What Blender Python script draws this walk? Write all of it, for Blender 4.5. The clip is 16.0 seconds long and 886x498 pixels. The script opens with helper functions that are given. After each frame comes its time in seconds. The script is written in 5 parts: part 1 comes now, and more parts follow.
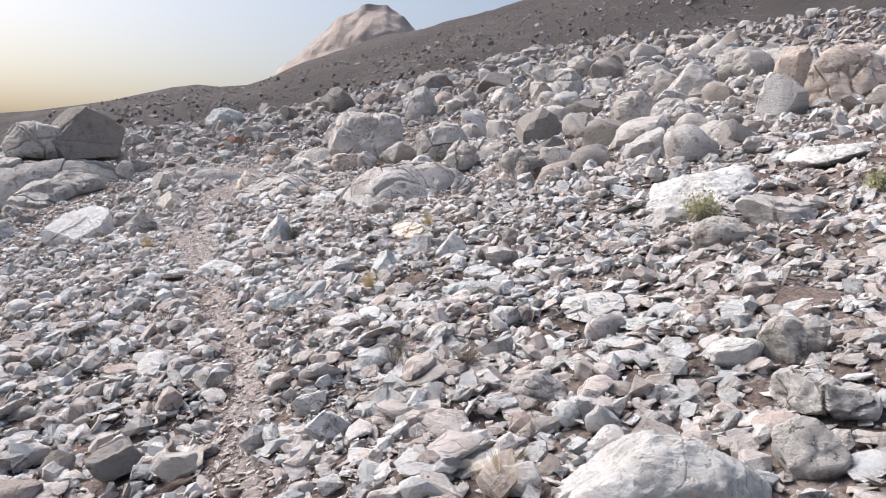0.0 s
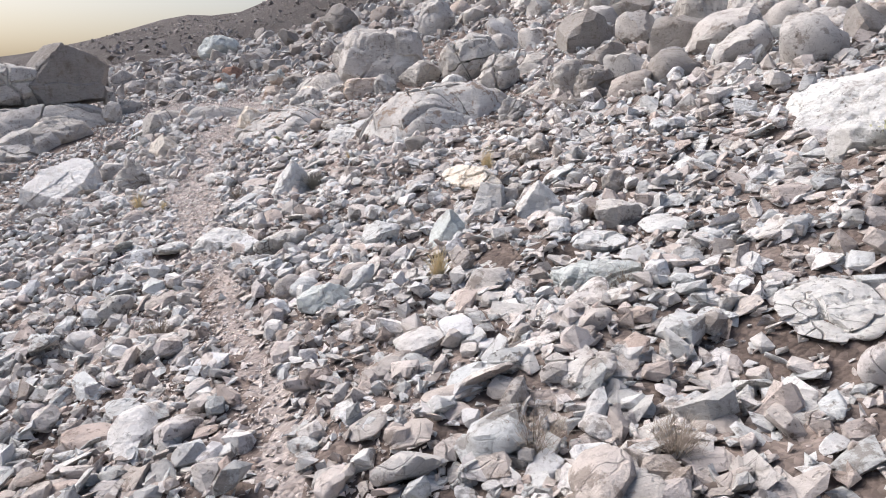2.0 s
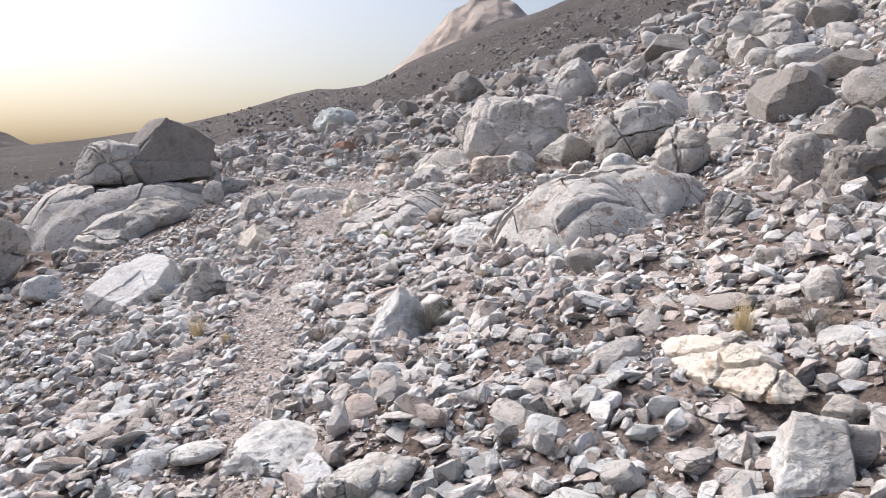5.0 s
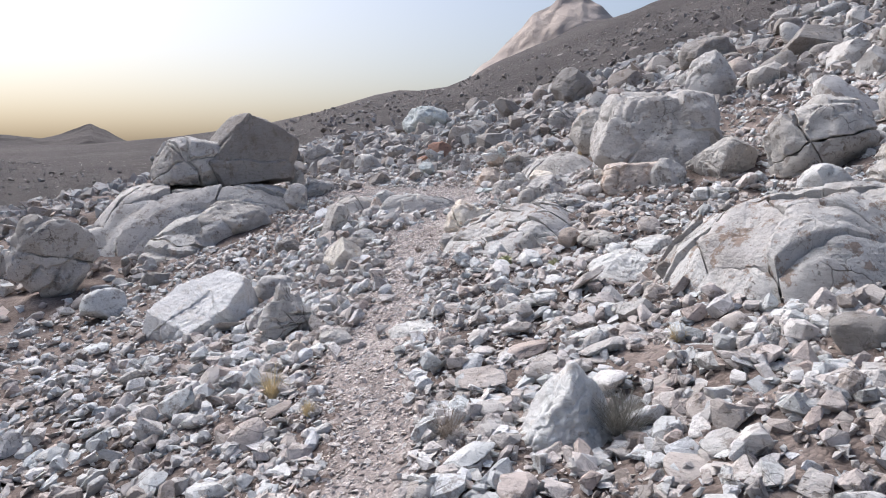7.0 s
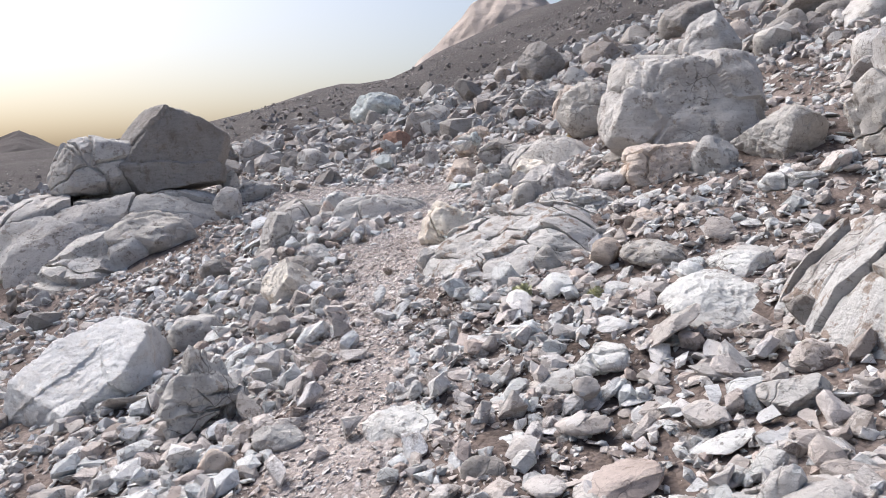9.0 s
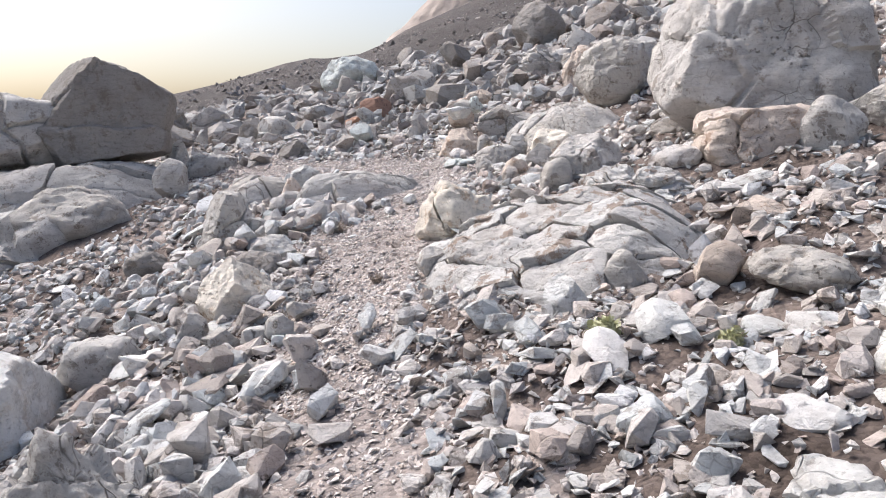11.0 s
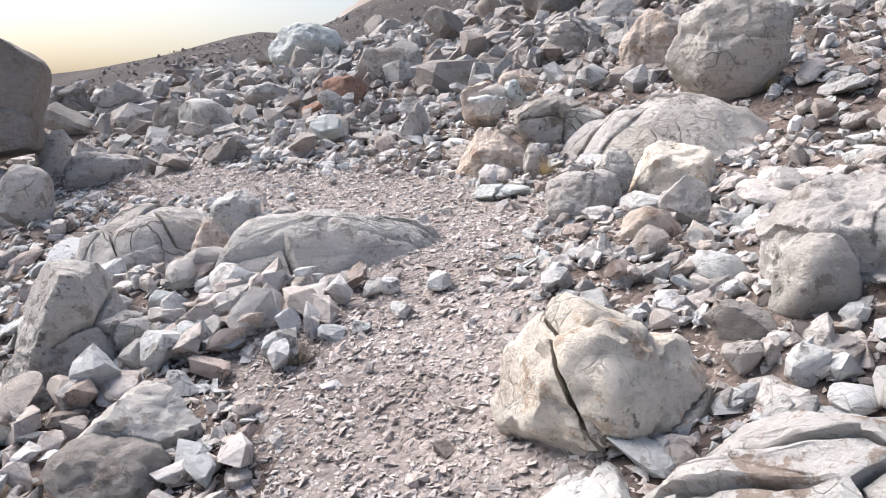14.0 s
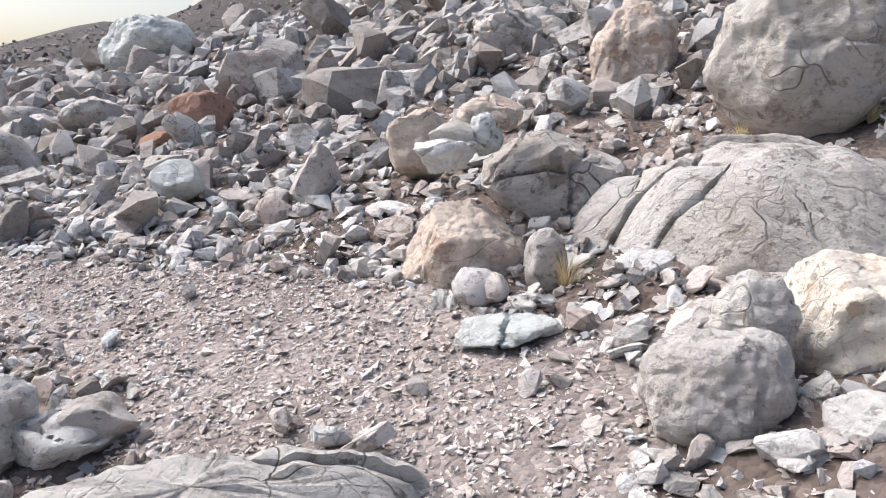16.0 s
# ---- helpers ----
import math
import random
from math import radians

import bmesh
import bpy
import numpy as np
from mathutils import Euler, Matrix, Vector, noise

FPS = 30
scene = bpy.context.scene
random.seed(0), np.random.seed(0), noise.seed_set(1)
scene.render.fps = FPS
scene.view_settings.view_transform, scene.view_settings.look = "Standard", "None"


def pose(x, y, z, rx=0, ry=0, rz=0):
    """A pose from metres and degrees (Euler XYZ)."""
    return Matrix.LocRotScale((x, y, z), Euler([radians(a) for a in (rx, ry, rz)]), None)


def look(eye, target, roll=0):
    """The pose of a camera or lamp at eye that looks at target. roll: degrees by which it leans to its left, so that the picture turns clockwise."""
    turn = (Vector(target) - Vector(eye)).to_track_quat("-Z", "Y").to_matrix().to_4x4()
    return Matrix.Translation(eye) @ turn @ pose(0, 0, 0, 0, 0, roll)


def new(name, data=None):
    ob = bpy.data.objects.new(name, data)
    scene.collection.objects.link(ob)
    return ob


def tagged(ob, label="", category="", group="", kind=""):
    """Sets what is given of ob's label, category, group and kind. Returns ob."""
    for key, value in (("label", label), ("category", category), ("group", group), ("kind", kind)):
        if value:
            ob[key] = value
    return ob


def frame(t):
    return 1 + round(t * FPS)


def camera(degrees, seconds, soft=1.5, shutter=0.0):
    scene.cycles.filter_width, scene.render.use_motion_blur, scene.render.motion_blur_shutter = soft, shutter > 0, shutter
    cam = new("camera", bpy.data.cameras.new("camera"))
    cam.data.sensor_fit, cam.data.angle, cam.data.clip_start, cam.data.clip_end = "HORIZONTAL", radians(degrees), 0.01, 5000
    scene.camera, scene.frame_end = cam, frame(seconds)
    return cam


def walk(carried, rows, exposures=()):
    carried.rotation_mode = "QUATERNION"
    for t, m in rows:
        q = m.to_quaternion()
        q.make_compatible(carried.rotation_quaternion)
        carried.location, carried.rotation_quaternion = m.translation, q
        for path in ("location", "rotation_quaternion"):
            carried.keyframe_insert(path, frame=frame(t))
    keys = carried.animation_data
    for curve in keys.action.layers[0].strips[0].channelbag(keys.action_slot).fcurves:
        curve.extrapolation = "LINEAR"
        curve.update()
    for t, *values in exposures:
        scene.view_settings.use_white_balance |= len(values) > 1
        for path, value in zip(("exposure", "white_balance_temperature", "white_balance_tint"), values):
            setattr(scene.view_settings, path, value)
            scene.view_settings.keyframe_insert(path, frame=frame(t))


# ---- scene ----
# camera and its walk
cam = camera(61.3, 16.0, soft=1.0)
PATH = [
    (0, (0.038, 0.003, 1.447), (0.046, 1.991, 1.23), 2.7),
    (0.5, (-0.116, 0.421, 1.439), (-0.025, 2.386, 1.078), 3.2),
    (1, (-0.202, 0.849, 1.452), (-0.2, 2.803, 1.024), 0.6),
    (1.5, (-0.38, 1.311, 1.474), (-0.412, 3.261, 1.033), -1.1),
    (2, (-0.459, 1.889, 1.484), (-0.474, 3.843, 1.057), -0.9),
    (2.5, (-0.504, 2.393, 1.554), (-0.65, 4.332, 1.086), 0.8),
    (3, (-0.595, 2.881, 1.549), (-0.747, 4.801, 1.011), 4.2),
    (3.1, (-0.608, 2.961, 1.577), (-0.743, 4.888, 1.057), 4.4),
    (3.5, (-0.603, 3.322, 1.621), (-0.726, 5.282, 1.243), 2.0),
    (4, (-0.674, 3.779, 1.664), (-0.919, 5.744, 1.387), -0.5),
    (4.5, (-0.884, 4.241, 1.619), (-1.19, 6.199, 1.349), -0.7),
    (5, (-0.965, 4.732, 1.657), (-1.283, 6.691, 1.41), -1.2),
    (5.2, (-1.024, 4.927, 1.659), (-1.356, 6.884, 1.416), -1.5),
    (7.3, (-1.929, 6.784, 1.69), (-2.482, 8.691, 1.453), -0.9),
    (7.5, (-1.974, 7.013, 1.644), (-2.556, 8.909, 1.388), -1.9),
    (8, (-2.13, 7.515, 1.636), (-2.752, 9.384, 1.288), -4.7),
    (8.5, (-2.43, 8.057, 1.605), (-2.798, 9.998, 1.291), -2.3),
    (9, (-2.673, 8.63, 1.667), (-3.057, 10.575, 1.406), -2.4),
    (9.2, (-2.748, 8.776, 1.691), (-3.135, 10.717, 1.405), -1.6),
    (11.3, (-3.401, 10.82, 1.535), (-3.665, 12.777, 1.216), -1.5),
    (11.5, (-3.458, 11.031, 1.567), (-3.686, 12.992, 1.248), -1.6),
    (12, (-3.682, 11.552, 1.567), (-3.832, 13.53, 1.308), -1.0),
    (12.5, (-3.862, 12.122, 1.554), (-4.108, 14.075, 1.198), -1.2),
    (13, (-3.982, 12.714, 1.633), (-4.273, 14.644, 1.194), 0.6),
    (13.5, (-4.195, 13.215, 1.691), (-4.415, 15.152, 1.242), 1.2),
    (14, (-4.325, 13.766, 1.701), (-4.491, 15.725, 1.332), 0.2),
    (14.5, (-4.485, 14.337, 1.801), (-4.674, 16.304, 1.489), -1.7),
    (15, (-4.632, 14.849, 1.836), (-4.798, 16.815, 1.511), -2.3),
    (15.5, (-4.71, 15.443, 1.912), (-4.818, 17.411, 1.575), -2.7),
    (16, (-4.8, 16.081, 1.997), (-4.629, 18.034, 1.597), -1.0),
]
EXPOSURES = [(0.0, 0.25, 6430, 13), (5.2, 0.33, 6480, 13), (7.3, 0.20, 6110, 12), (8.2, 0.23, 6130, 12), (9.2, 0.34, 6320, 12), (11.3, 0.48, 6400, 12), (16.0, 0.56, 6400, 12)]
walk(cam, [(t, look(eye, target, roll)) for t, eye, target, roll in PATH], EXPOSURES)

# ---- world, sun ----
SUN_AZ, SUN_EL = -58.0, 49.0          # degrees right of +y, degrees above the horizon
world = bpy.data.worlds.new("dusk_sky")
scene.world = world
world.use_nodes = True
wn = world.node_tree.nodes
sky = wn.new("ShaderNodeTexSky")
sky.sky_type = "NISHITA"
sky.sun_disc = False
sky.sun_elevation = radians(SUN_EL)
sky.sun_rotation = radians(SUN_AZ)
sky.air_density, sky.dust_density, sky.ozone_density = 1.0, 4.5, 1.0
wn["Background"].inputs["Strength"].default_value = 0.125
world.node_tree.links.new(sky.outputs[0], wn["Background"].inputs["Color"])
sun = new("sun", bpy.data.lights.new("sun", "SUN"))
sun.data.energy, sun.data.angle, sun.data.color = 3.7, radians(46), (1.0, 0.97, 0.95)
sv = Vector((math.sin(radians(SUN_AZ)) * math.cos(radians(SUN_EL)), math.cos(radians(SUN_AZ)) * math.cos(radians(SUN_EL)), math.sin(radians(SUN_EL))))
sun.matrix_world = look(sv * 60, (0, 0, 0))


# ---- materials ----
def ramp(nt, fac, stops):
    n = nt.nodes.new("ShaderNodeValToRGB")
    while len(n.color_ramp.elements) < len(stops):
        n.color_ramp.elements.new(0.5)
    for e, (p, c) in zip(n.color_ramp.elements, stops):
        e.position, e.color = p, (*c, 1)
    nt.links.new(fac, n.inputs[0])
    return n.outputs[0]


def tex_noise(nt, vec, scale, detail=4.0, rough=0.55):
    n = nt.nodes.new("ShaderNodeTexNoise")
    n.inputs["Scale"].default_value, n.inputs["Detail"].default_value, n.inputs["Roughness"].default_value = scale, detail, rough
    nt.links.new(vec, n.inputs["Vector"])
    return n.outputs["Fac"]


def mix(nt, fac, a, b, blend="MIX"):
    n = nt.nodes.new("ShaderNodeMix")
    n.data_type, n.blend_type = "RGBA", blend
    for k, v in ((0, fac), (6, a), (7, b)):
        if isinstance(v, (int, float)):
            n.inputs[k].default_value = v
        elif isinstance(v, tuple):
            n.inputs[k].default_value = (*v, 1)
        else:
            nt.links.new(v, n.inputs[k])
    return n.outputs[2]


def calc(nt, op, a, b=0.0):
    n = nt.nodes.new("ShaderNodeMath")
    n.operation = op
    for k, v in ((0, a), (1, b)):
        if isinstance(v, (int, float)):
            n.inputs[k].default_value = v
        else:
            nt.links.new(v, n.inputs[k])
    return n.outputs[0]


def base_material(name, rough=0.92):
    m = bpy.data.materials.new(name)
    m.use_nodes = True
    nt = m.node_tree
    bsdf = nt.nodes["Principled BSDF"]
    bsdf.inputs["Roughness"].default_value = rough
    bsdf.inputs["Specular IOR Level"].default_value = 0.25
    pos = nt.nodes.new("ShaderNodeNewGeometry").outputs["Position"]
    return m, nt, bsdf, pos


def bump(nt, bsdf, height, strength, dist):
    n = nt.nodes.new("ShaderNodeBump")
    n.inputs["Strength"].default_value, n.inputs["Distance"].default_value = strength, dist
    nt.links.new(height, n.inputs["Height"])
    nt.links.new(n.outputs[0], bsdf.inputs["Normal"])


def piece_random(nt):
    """One random number a piece, whether an object of its own or an island of a joined mesh."""
    a = nt.nodes.new("ShaderNodeObjectInfo").outputs["Random"]
    b = nt.nodes.new("ShaderNodeNewGeometry").outputs["Random Per Island"]
    return calc(nt, "FRACT", calc(nt, "ADD", a, b))


def stone_material(name, tints, stain=(0.17, 0.13, 0.10), stain_amount=0.45, dark=1.0, vein=0.4, wear=1.0, cover=0.555):
    """Weathered limestone: a tint a piece, broad patina, brown varnish patches, thin dark veins and pitted grain."""
    m, nt, bsdf, pos = base_material(name)
    rnd = piece_random(nt)
    col = ramp(nt, rnd, [(i / max(1, len(tints) - 1), tuple(v * dark for v in c)) for i, c in enumerate(tints)])
    broad = tex_noise(nt, pos, 2.1, 6.0, 0.65)
    col = mix(nt, 0.75, col, ramp(nt, broad, [(0.28, (0.62, 0.58, 0.55)), (0.48, (1, 1, 1)), (0.72, (1.14, 1.15, 1.15))]), "MULTIPLY")
    patch = tex_noise(nt, pos, 6.5, 9.0, 0.72)
    col = mix(nt, ramp(nt, patch, [(cover, (0, 0, 0)), (cover + 0.045, (stain_amount,) * 3)]), col, stain)
    streak = nt.nodes.new("ShaderNodeMapping")
    spin = nt.nodes.new("ShaderNodeCombineXYZ")
    for k, f in enumerate((5.0, 9.0, 3.0)):
        nt.links.new(calc(nt, "MULTIPLY", rnd, f), spin.inputs[k])
    nt.links.new(spin.outputs[0], streak.inputs["Rotation"])
    streak.inputs["Scale"].default_value = (7.0, 10.0, 30.0)
    nt.links.new(pos, streak.inputs["Vector"])
    lines = tex_noise(nt, streak.outputs[0], 1.0, 6.0, 0.7)
    col = mix(nt, 0.4, col, ramp(nt, lines, [(0.34, (0.55, 0.52, 0.50)), (0.47, (1, 1, 1)), (0.65, (1.1, 1.1, 1.1))]), "MULTIPLY")
    grain = tex_noise(nt, pos, 45.0, 6.0, 0.8)
    col = mix(nt, 0.72, col, ramp(nt, grain, [(0.30, (0.34, 0.31, 0.29)), (0.42, (0.97, 0.97, 0.97)), (0.68, (1.14, 1.14, 1.14))]), "MULTIPLY")
    vor = nt.nodes.new("ShaderNodeTexVoronoi")
    vor.feature = "DISTANCE_TO_EDGE"
    vor.inputs["Scale"].default_value = 4.5
    warp = nt.nodes.new("ShaderNodeVectorMath")
    warp.operation = "MULTIPLY_ADD"
    wcol = nt.nodes.new("ShaderNodeTexNoise")
    wcol.inputs["Scale"].default_value = 3.0
    nt.links.new(pos, wcol.inputs["Vector"])
    nt.links.new(wcol.outputs["Color"], warp.inputs[0])
    warp.inputs[1].default_value = (0.35, 0.35, 0.35)
    nt.links.new(pos, warp.inputs[2])
    nt.links.new(warp.outputs[0], vor.inputs["Vector"])
    line = ramp(nt, vor.outputs["Distance"], [(0.0, (1, 1, 1)), (0.022, (0, 0, 0))])
    gate = ramp(nt, tex_noise(nt, pos, 1.7, 2.0), [(0.54, (0, 0, 0)), (0.66, (vein,) * 3)])
    line = mix(nt, 1.0, line, gate, "MULTIPLY")
    col = mix(nt, line, col, (0.12, 0.10, 0.085))
    hair = nt.nodes.new("ShaderNodeTexVoronoi")
    hair.feature = "DISTANCE_TO_EDGE"
    hair.inputs["Scale"].default_value = 13.0
    nt.links.new(warp.outputs[0], hair.inputs["Vector"])
    fine = mix(nt, 1.0, ramp(nt, hair.outputs["Distance"], [(0.0, (1, 1, 1)), (0.035, (0, 0, 0))]), ramp(nt, tex_noise(nt, pos, 4.0, 3.0), [(0.52, (0, 0, 0)), (0.64, (0.5 * wear,) * 3)]), "MULTIPLY")
    col = mix(nt, fine, col, (0.16, 0.135, 0.115))
    pits = ramp(nt, tex_noise(nt, pos, 24.0, 4.0, 0.6), [(0.34, (1, 1, 1)), (0.40, (0, 0, 0))])
    pits = calc(nt, "MULTIPLY", pits, ramp(nt, tex_noise(nt, pos, 2.6, 3.0), [(0.46, (0.12, 0.12, 0.12)), (0.60, (1, 1, 1))]))
    col = mix(nt, calc(nt, "MULTIPLY", pits, 0.7 * wear), col, (0.15, 0.125, 0.105))
    nt.links.new(col, bsdf.inputs["Base Color"])
    line = calc(nt, "ADD", line, calc(nt, "ADD", calc(nt, "MULTIPLY", fine, 0.5), calc(nt, "MULTIPLY", pits, 0.6)))
    h = calc(nt, "ADD", tex_noise(nt, pos, 14.0, 8.0, 0.72), calc(nt, "MULTIPLY", grain, 0.3))
    h = calc(nt, "ADD", h, calc(nt, "MULTIPLY", lines, 0.3))
    h = calc(nt, "SUBTRACT", h, calc(nt, "MULTIPLY", line, 0.6))
    bump(nt, bsdf, h, 0.9, 0.04)
    return m


PALE = [(0.72, 0.71, 0.68), (0.60, 0.62, 0.62), (0.79, 0.76, 0.73), (0.50, 0.45, 0.41), (0.67, 0.61, 0.57), (0.48, 0.49, 0.48), (0.75, 0.75, 0.75), (0.54, 0.45, 0.40), (0.65, 0.63, 0.60), (0.34, 0.29, 0.26)]
M_STONE = stone_material("loose_limestone", PALE, stain_amount=0.55)
M_BOULDER = stone_material("boulder_limestone", [(0.53, 0.50, 0.47), (0.58, 0.56, 0.53), (0.49, 0.46, 0.42)], stain_amount=0.55, vein=0.8)
M_WHITE = stone_material("white_limestone", [(0.70, 0.70, 0.68), (0.66, 0.65, 0.62)], stain_amount=0.45, vein=0.7)
M_GREY = stone_material("grey_weathered_rock", [(0.30, 0.28, 0.26), (0.35, 0.325, 0.30)], stain_amount=0.45)
M_TAN = stone_material("tan_rock", [(0.62, 0.53, 0.45), (0.60, 0.52, 0.46)], stain=(0.30, 0.16, 0.08), stain_amount=0.5)
M_RUST = stone_material("rust_red_rock", [(0.38, 0.22, 0.15), (0.41, 0.26, 0.20)], stain=(0.2, 0.09, 0.05))
M_SMOOTH = stone_material("smooth_white_limestone", [(0.70, 0.69, 0.67), (0.67, 0.67, 0.65)], stain=(0.50, 0.36, 0.22), stain_amount=0.2, vein=0.3, wear=0.3)
M_CREAM = stone_material("cream_limestone_with_ochre", [(0.80, 0.73, 0.63), (0.77, 0.71, 0.62)], stain=(0.47, 0.31, 0.18), stain_amount=0.6, vein=0.2)
M_LICHEN = stone_material("white_limestone_with_rust", [(0.58, 0.57, 0.55), (0.60, 0.58, 0.55), (0.51, 0.49, 0.47)], stain=(0.25, 0.165, 0.11), stain_amount=0.7, vein=0.9, cover=0.54)
M_GREEN = stone_material("pale_green_stone", [(0.60, 0.64, 0.62), (0.62, 0.65, 0.63)], stain_amount=0.25)

SLOPE_TINTS = [tuple(0.85 * v for v in c) for c in ((0.56, 0.55, 0.53), (0.50, 0.51, 0.51), (0.60, 0.57, 0.54), (0.44, 0.39, 0.35), (0.50, 0.46, 0.43), (0.62, 0.61, 0.60), (0.38, 0.33, 0.30))]
M_SLOPE = stone_material("weathered_slope_rock", SLOPE_TINTS, stain_amount=0.6)


def ground_material(name, tones):
    m, nt, bsdf, pos = base_material(name, 0.97)
    broad = tex_noise(nt, pos, 1.3, 5.0, 0.6)
    col = ramp(nt, broad, list(zip((0.3, 0.5, 0.7), tones)))
    vor = nt.nodes.new("ShaderNodeTexVoronoi")
    vor.inputs["Scale"].default_value = 38.0
    nt.links.new(pos, vor.inputs["Vector"])
    chip = mix(nt, 1.0, ramp(nt, vor.outputs["Color"], [(0.0, (0.55, 0.52, 0.5)), (1.0, (1.3, 1.27, 1.25))]), (1, 1, 1), "MULTIPLY")
    col = mix(nt, 0.9, col, chip, "MULTIPLY")
    nt.links.new(col, bsdf.inputs["Base Color"])
    h = calc(nt, "ADD", tex_noise(nt, pos, 30.0, 8.0, 0.75), calc(nt, "MULTIPLY", vor.outputs["Distance"], -0.8))
    bump(nt, bsdf, h, 0.8, 0.03)
    return m


def scree_material():
    m, nt, bsdf, pos = base_material("far_scree", 0.97)
    broad = tex_noise(nt, pos, 0.05, 6.0, 0.6)
    col = ramp(nt, broad, [(0.3, (0.09, 0.079, 0.074)), (0.5, (0.12, 0.106, 0.10)), (0.7, (0.155, 0.137, 0.129))])
    spots = tex_noise(nt, pos, 0.9, 8.0, 0.78)
    col = mix(nt, ramp(nt, spots, [(0.56, (0, 0, 0)), (0.68, (0.7, 0.7, 0.7))]), col, (0.33, 0.31, 0.29))
    col = mix(nt, ramp(nt, spots, [(0.30, (0.8, 0.8, 0.8)), (0.42, (0, 0, 0))]), col, (0.085, 0.07, 0.06))
    nt.links.new(col, bsdf.inputs["Base Color"])
    bump(nt, bsdf, spots, 1.0, 1.2)
    return m


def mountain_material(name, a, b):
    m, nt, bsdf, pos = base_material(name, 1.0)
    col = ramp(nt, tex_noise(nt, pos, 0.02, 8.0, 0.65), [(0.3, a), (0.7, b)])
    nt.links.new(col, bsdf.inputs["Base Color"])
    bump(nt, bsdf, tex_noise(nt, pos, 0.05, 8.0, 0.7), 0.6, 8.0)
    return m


M_GROUND = ground_material("dark_stony_soil", ((0.10, 0.078, 0.066), (0.20, 0.163, 0.144), (0.33, 0.28, 0.25)))
M_TRAIL = ground_material("trodden_pinkish_gravel", ((0.25, 0.218, 0.203), (0.37, 0.33, 0.31), (0.49, 0.445, 0.42)))
M_SCREE = scree_material()
# low-sun peach and distance haze are mixed into the peak's base colour
M_PEAK = mountain_material("far_sandstone_sunlit_haze", (0.47, 0.40, 0.35), (0.55, 0.475, 0.42))
M_HILL = mountain_material("far_brown_hill", (0.078, 0.069, 0.065), (0.11, 0.096, 0.09))


# ---- shapes ----
def lattice(ix, iy, iz, seed):
    n = (ix * 374761393 + iy * 668265263 + iz * 2147483647 + seed * 1274126177) & 0xFFFFFFFF
    n = ((n ^ (n >> 13)) * 1274126177) & 0xFFFFFFFF
    return ((n ^ (n >> 16)) & 0xFFFF) / 65535.0 * 2 - 1


def vnoise(p, seed=0):
    """Smooth value noise of points (n, 3), from -1 to 1."""
    f = np.floor(p)
    i = f.astype(np.int64)
    u = p - f
    u = u * u * (3 - 2 * u)
    out = 0
    for dx in (0, 1):
        for dy in (0, 1):
            for dz in (0, 1):
                w = (u[:, 0] if dx else 1 - u[:, 0]) * (u[:, 1] if dy else 1 - u[:, 1]) * (u[:, 2] if dz else 1 - u[:, 2])
                out = out + w * lattice(i[:, 0] + dx, i[:, 1] + dy, i[:, 2] + dz, seed)
    return out


def fbm(p, octaves=4, seed=0, gain=0.5):
    out, a = 0, 1.0
    for o in range(octaves):
        out = out + a * vnoise(p, seed + o)
        p, a = p * 2.03 + 7.1, a * gain
    return out


def smooth(a, b, x):
    t = np.clip((x - a) / (b - a), 0, 1)
    return t * t * (3 - 2 * t)


def mesh_from(name, verts, faces, material, smooth_angle=None):
    """A mesh from numpy arrays of vertices and of triangles or quads."""
    me = bpy.data.meshes.new(name)
    k = faces.shape[1]
    me.vertices.add(len(verts))
    me.vertices.foreach_set("co", np.ascontiguousarray(verts, dtype=np.float32).ravel())
    me.loops.add(faces.size)
    me.loops.foreach_set("vertex_index", np.ascontiguousarray(faces, dtype=np.int32).ravel())
    me.polygons.add(len(faces))
    me.polygons.foreach_set("loop_start", np.arange(0, faces.size, k, dtype=np.int32))
    me.update(calc_edges=True)
    me.materials.append(material)
    if smooth_angle is None:
        me.polygons.foreach_set("use_smooth", np.zeros(len(faces), dtype=bool))
    else:
        me.polygons.foreach_set("use_smooth", np.ones(len(faces), dtype=bool))
        me.set_sharp_from_angle(angle=radians(smooth_angle))
    return me


# ---- lie of the land ----
TRAIL_Y = (-6.0, 0.0, 2.4, 5.0, 7.2, 8.6, 10.8, 12.0, 13.7, 16.0, 18.0, 19.4, 20.6, 24.0)
TRAIL_X = (0.3, 0.0, -0.6, -1.3, -2.2, -2.8, -3.5, -3.95, -4.35, -4.75, -4.9, -5.6, -7.6, -12.0)
SLOPE = (0.405, 2.352, 1.674, 0.613, -0.676, 2.652, -0.349, 1.085, 0.232, 0.857, 1.157, -1.823, -0.018, -0.969, -0.207)
BUMPS = ((-12.5, 21.0, 1.0, 0.27), (-9.5, 15.7, 1.8, -0.21), (-2.1, 16.0, 1.0, 0.15), (-3.3, 7.9, 1.8, 0.1), (-4.3, 18.9, 1.0, -0.1), (2.1, 4.6, 1.8, -0.1), (-6.3, 13.8, 1.0, -0.11), (-5.9, 17.8, 1.0, 0.09), (-14.0, 14.0, 1.0, -0.13))  # x, y, spread, height
SKY_AZ = (-180, -100, -60, -48, -37.5, -33, -27, -22.5, -18, -14.2, -12.5, -8.2, -4, 0, 3.4, 10, 20, 40, 90, 180)
SKY_EL = (0.5, 0.3, 0.6, 0.9, 1.1, 1.9, 3.05, 4.05, 5.1, 5.55, 6.4, 8.35, 9.75, 10.95, 12.1, 14, 17, 20, 16, 0.5)
RIDGE = 190.0


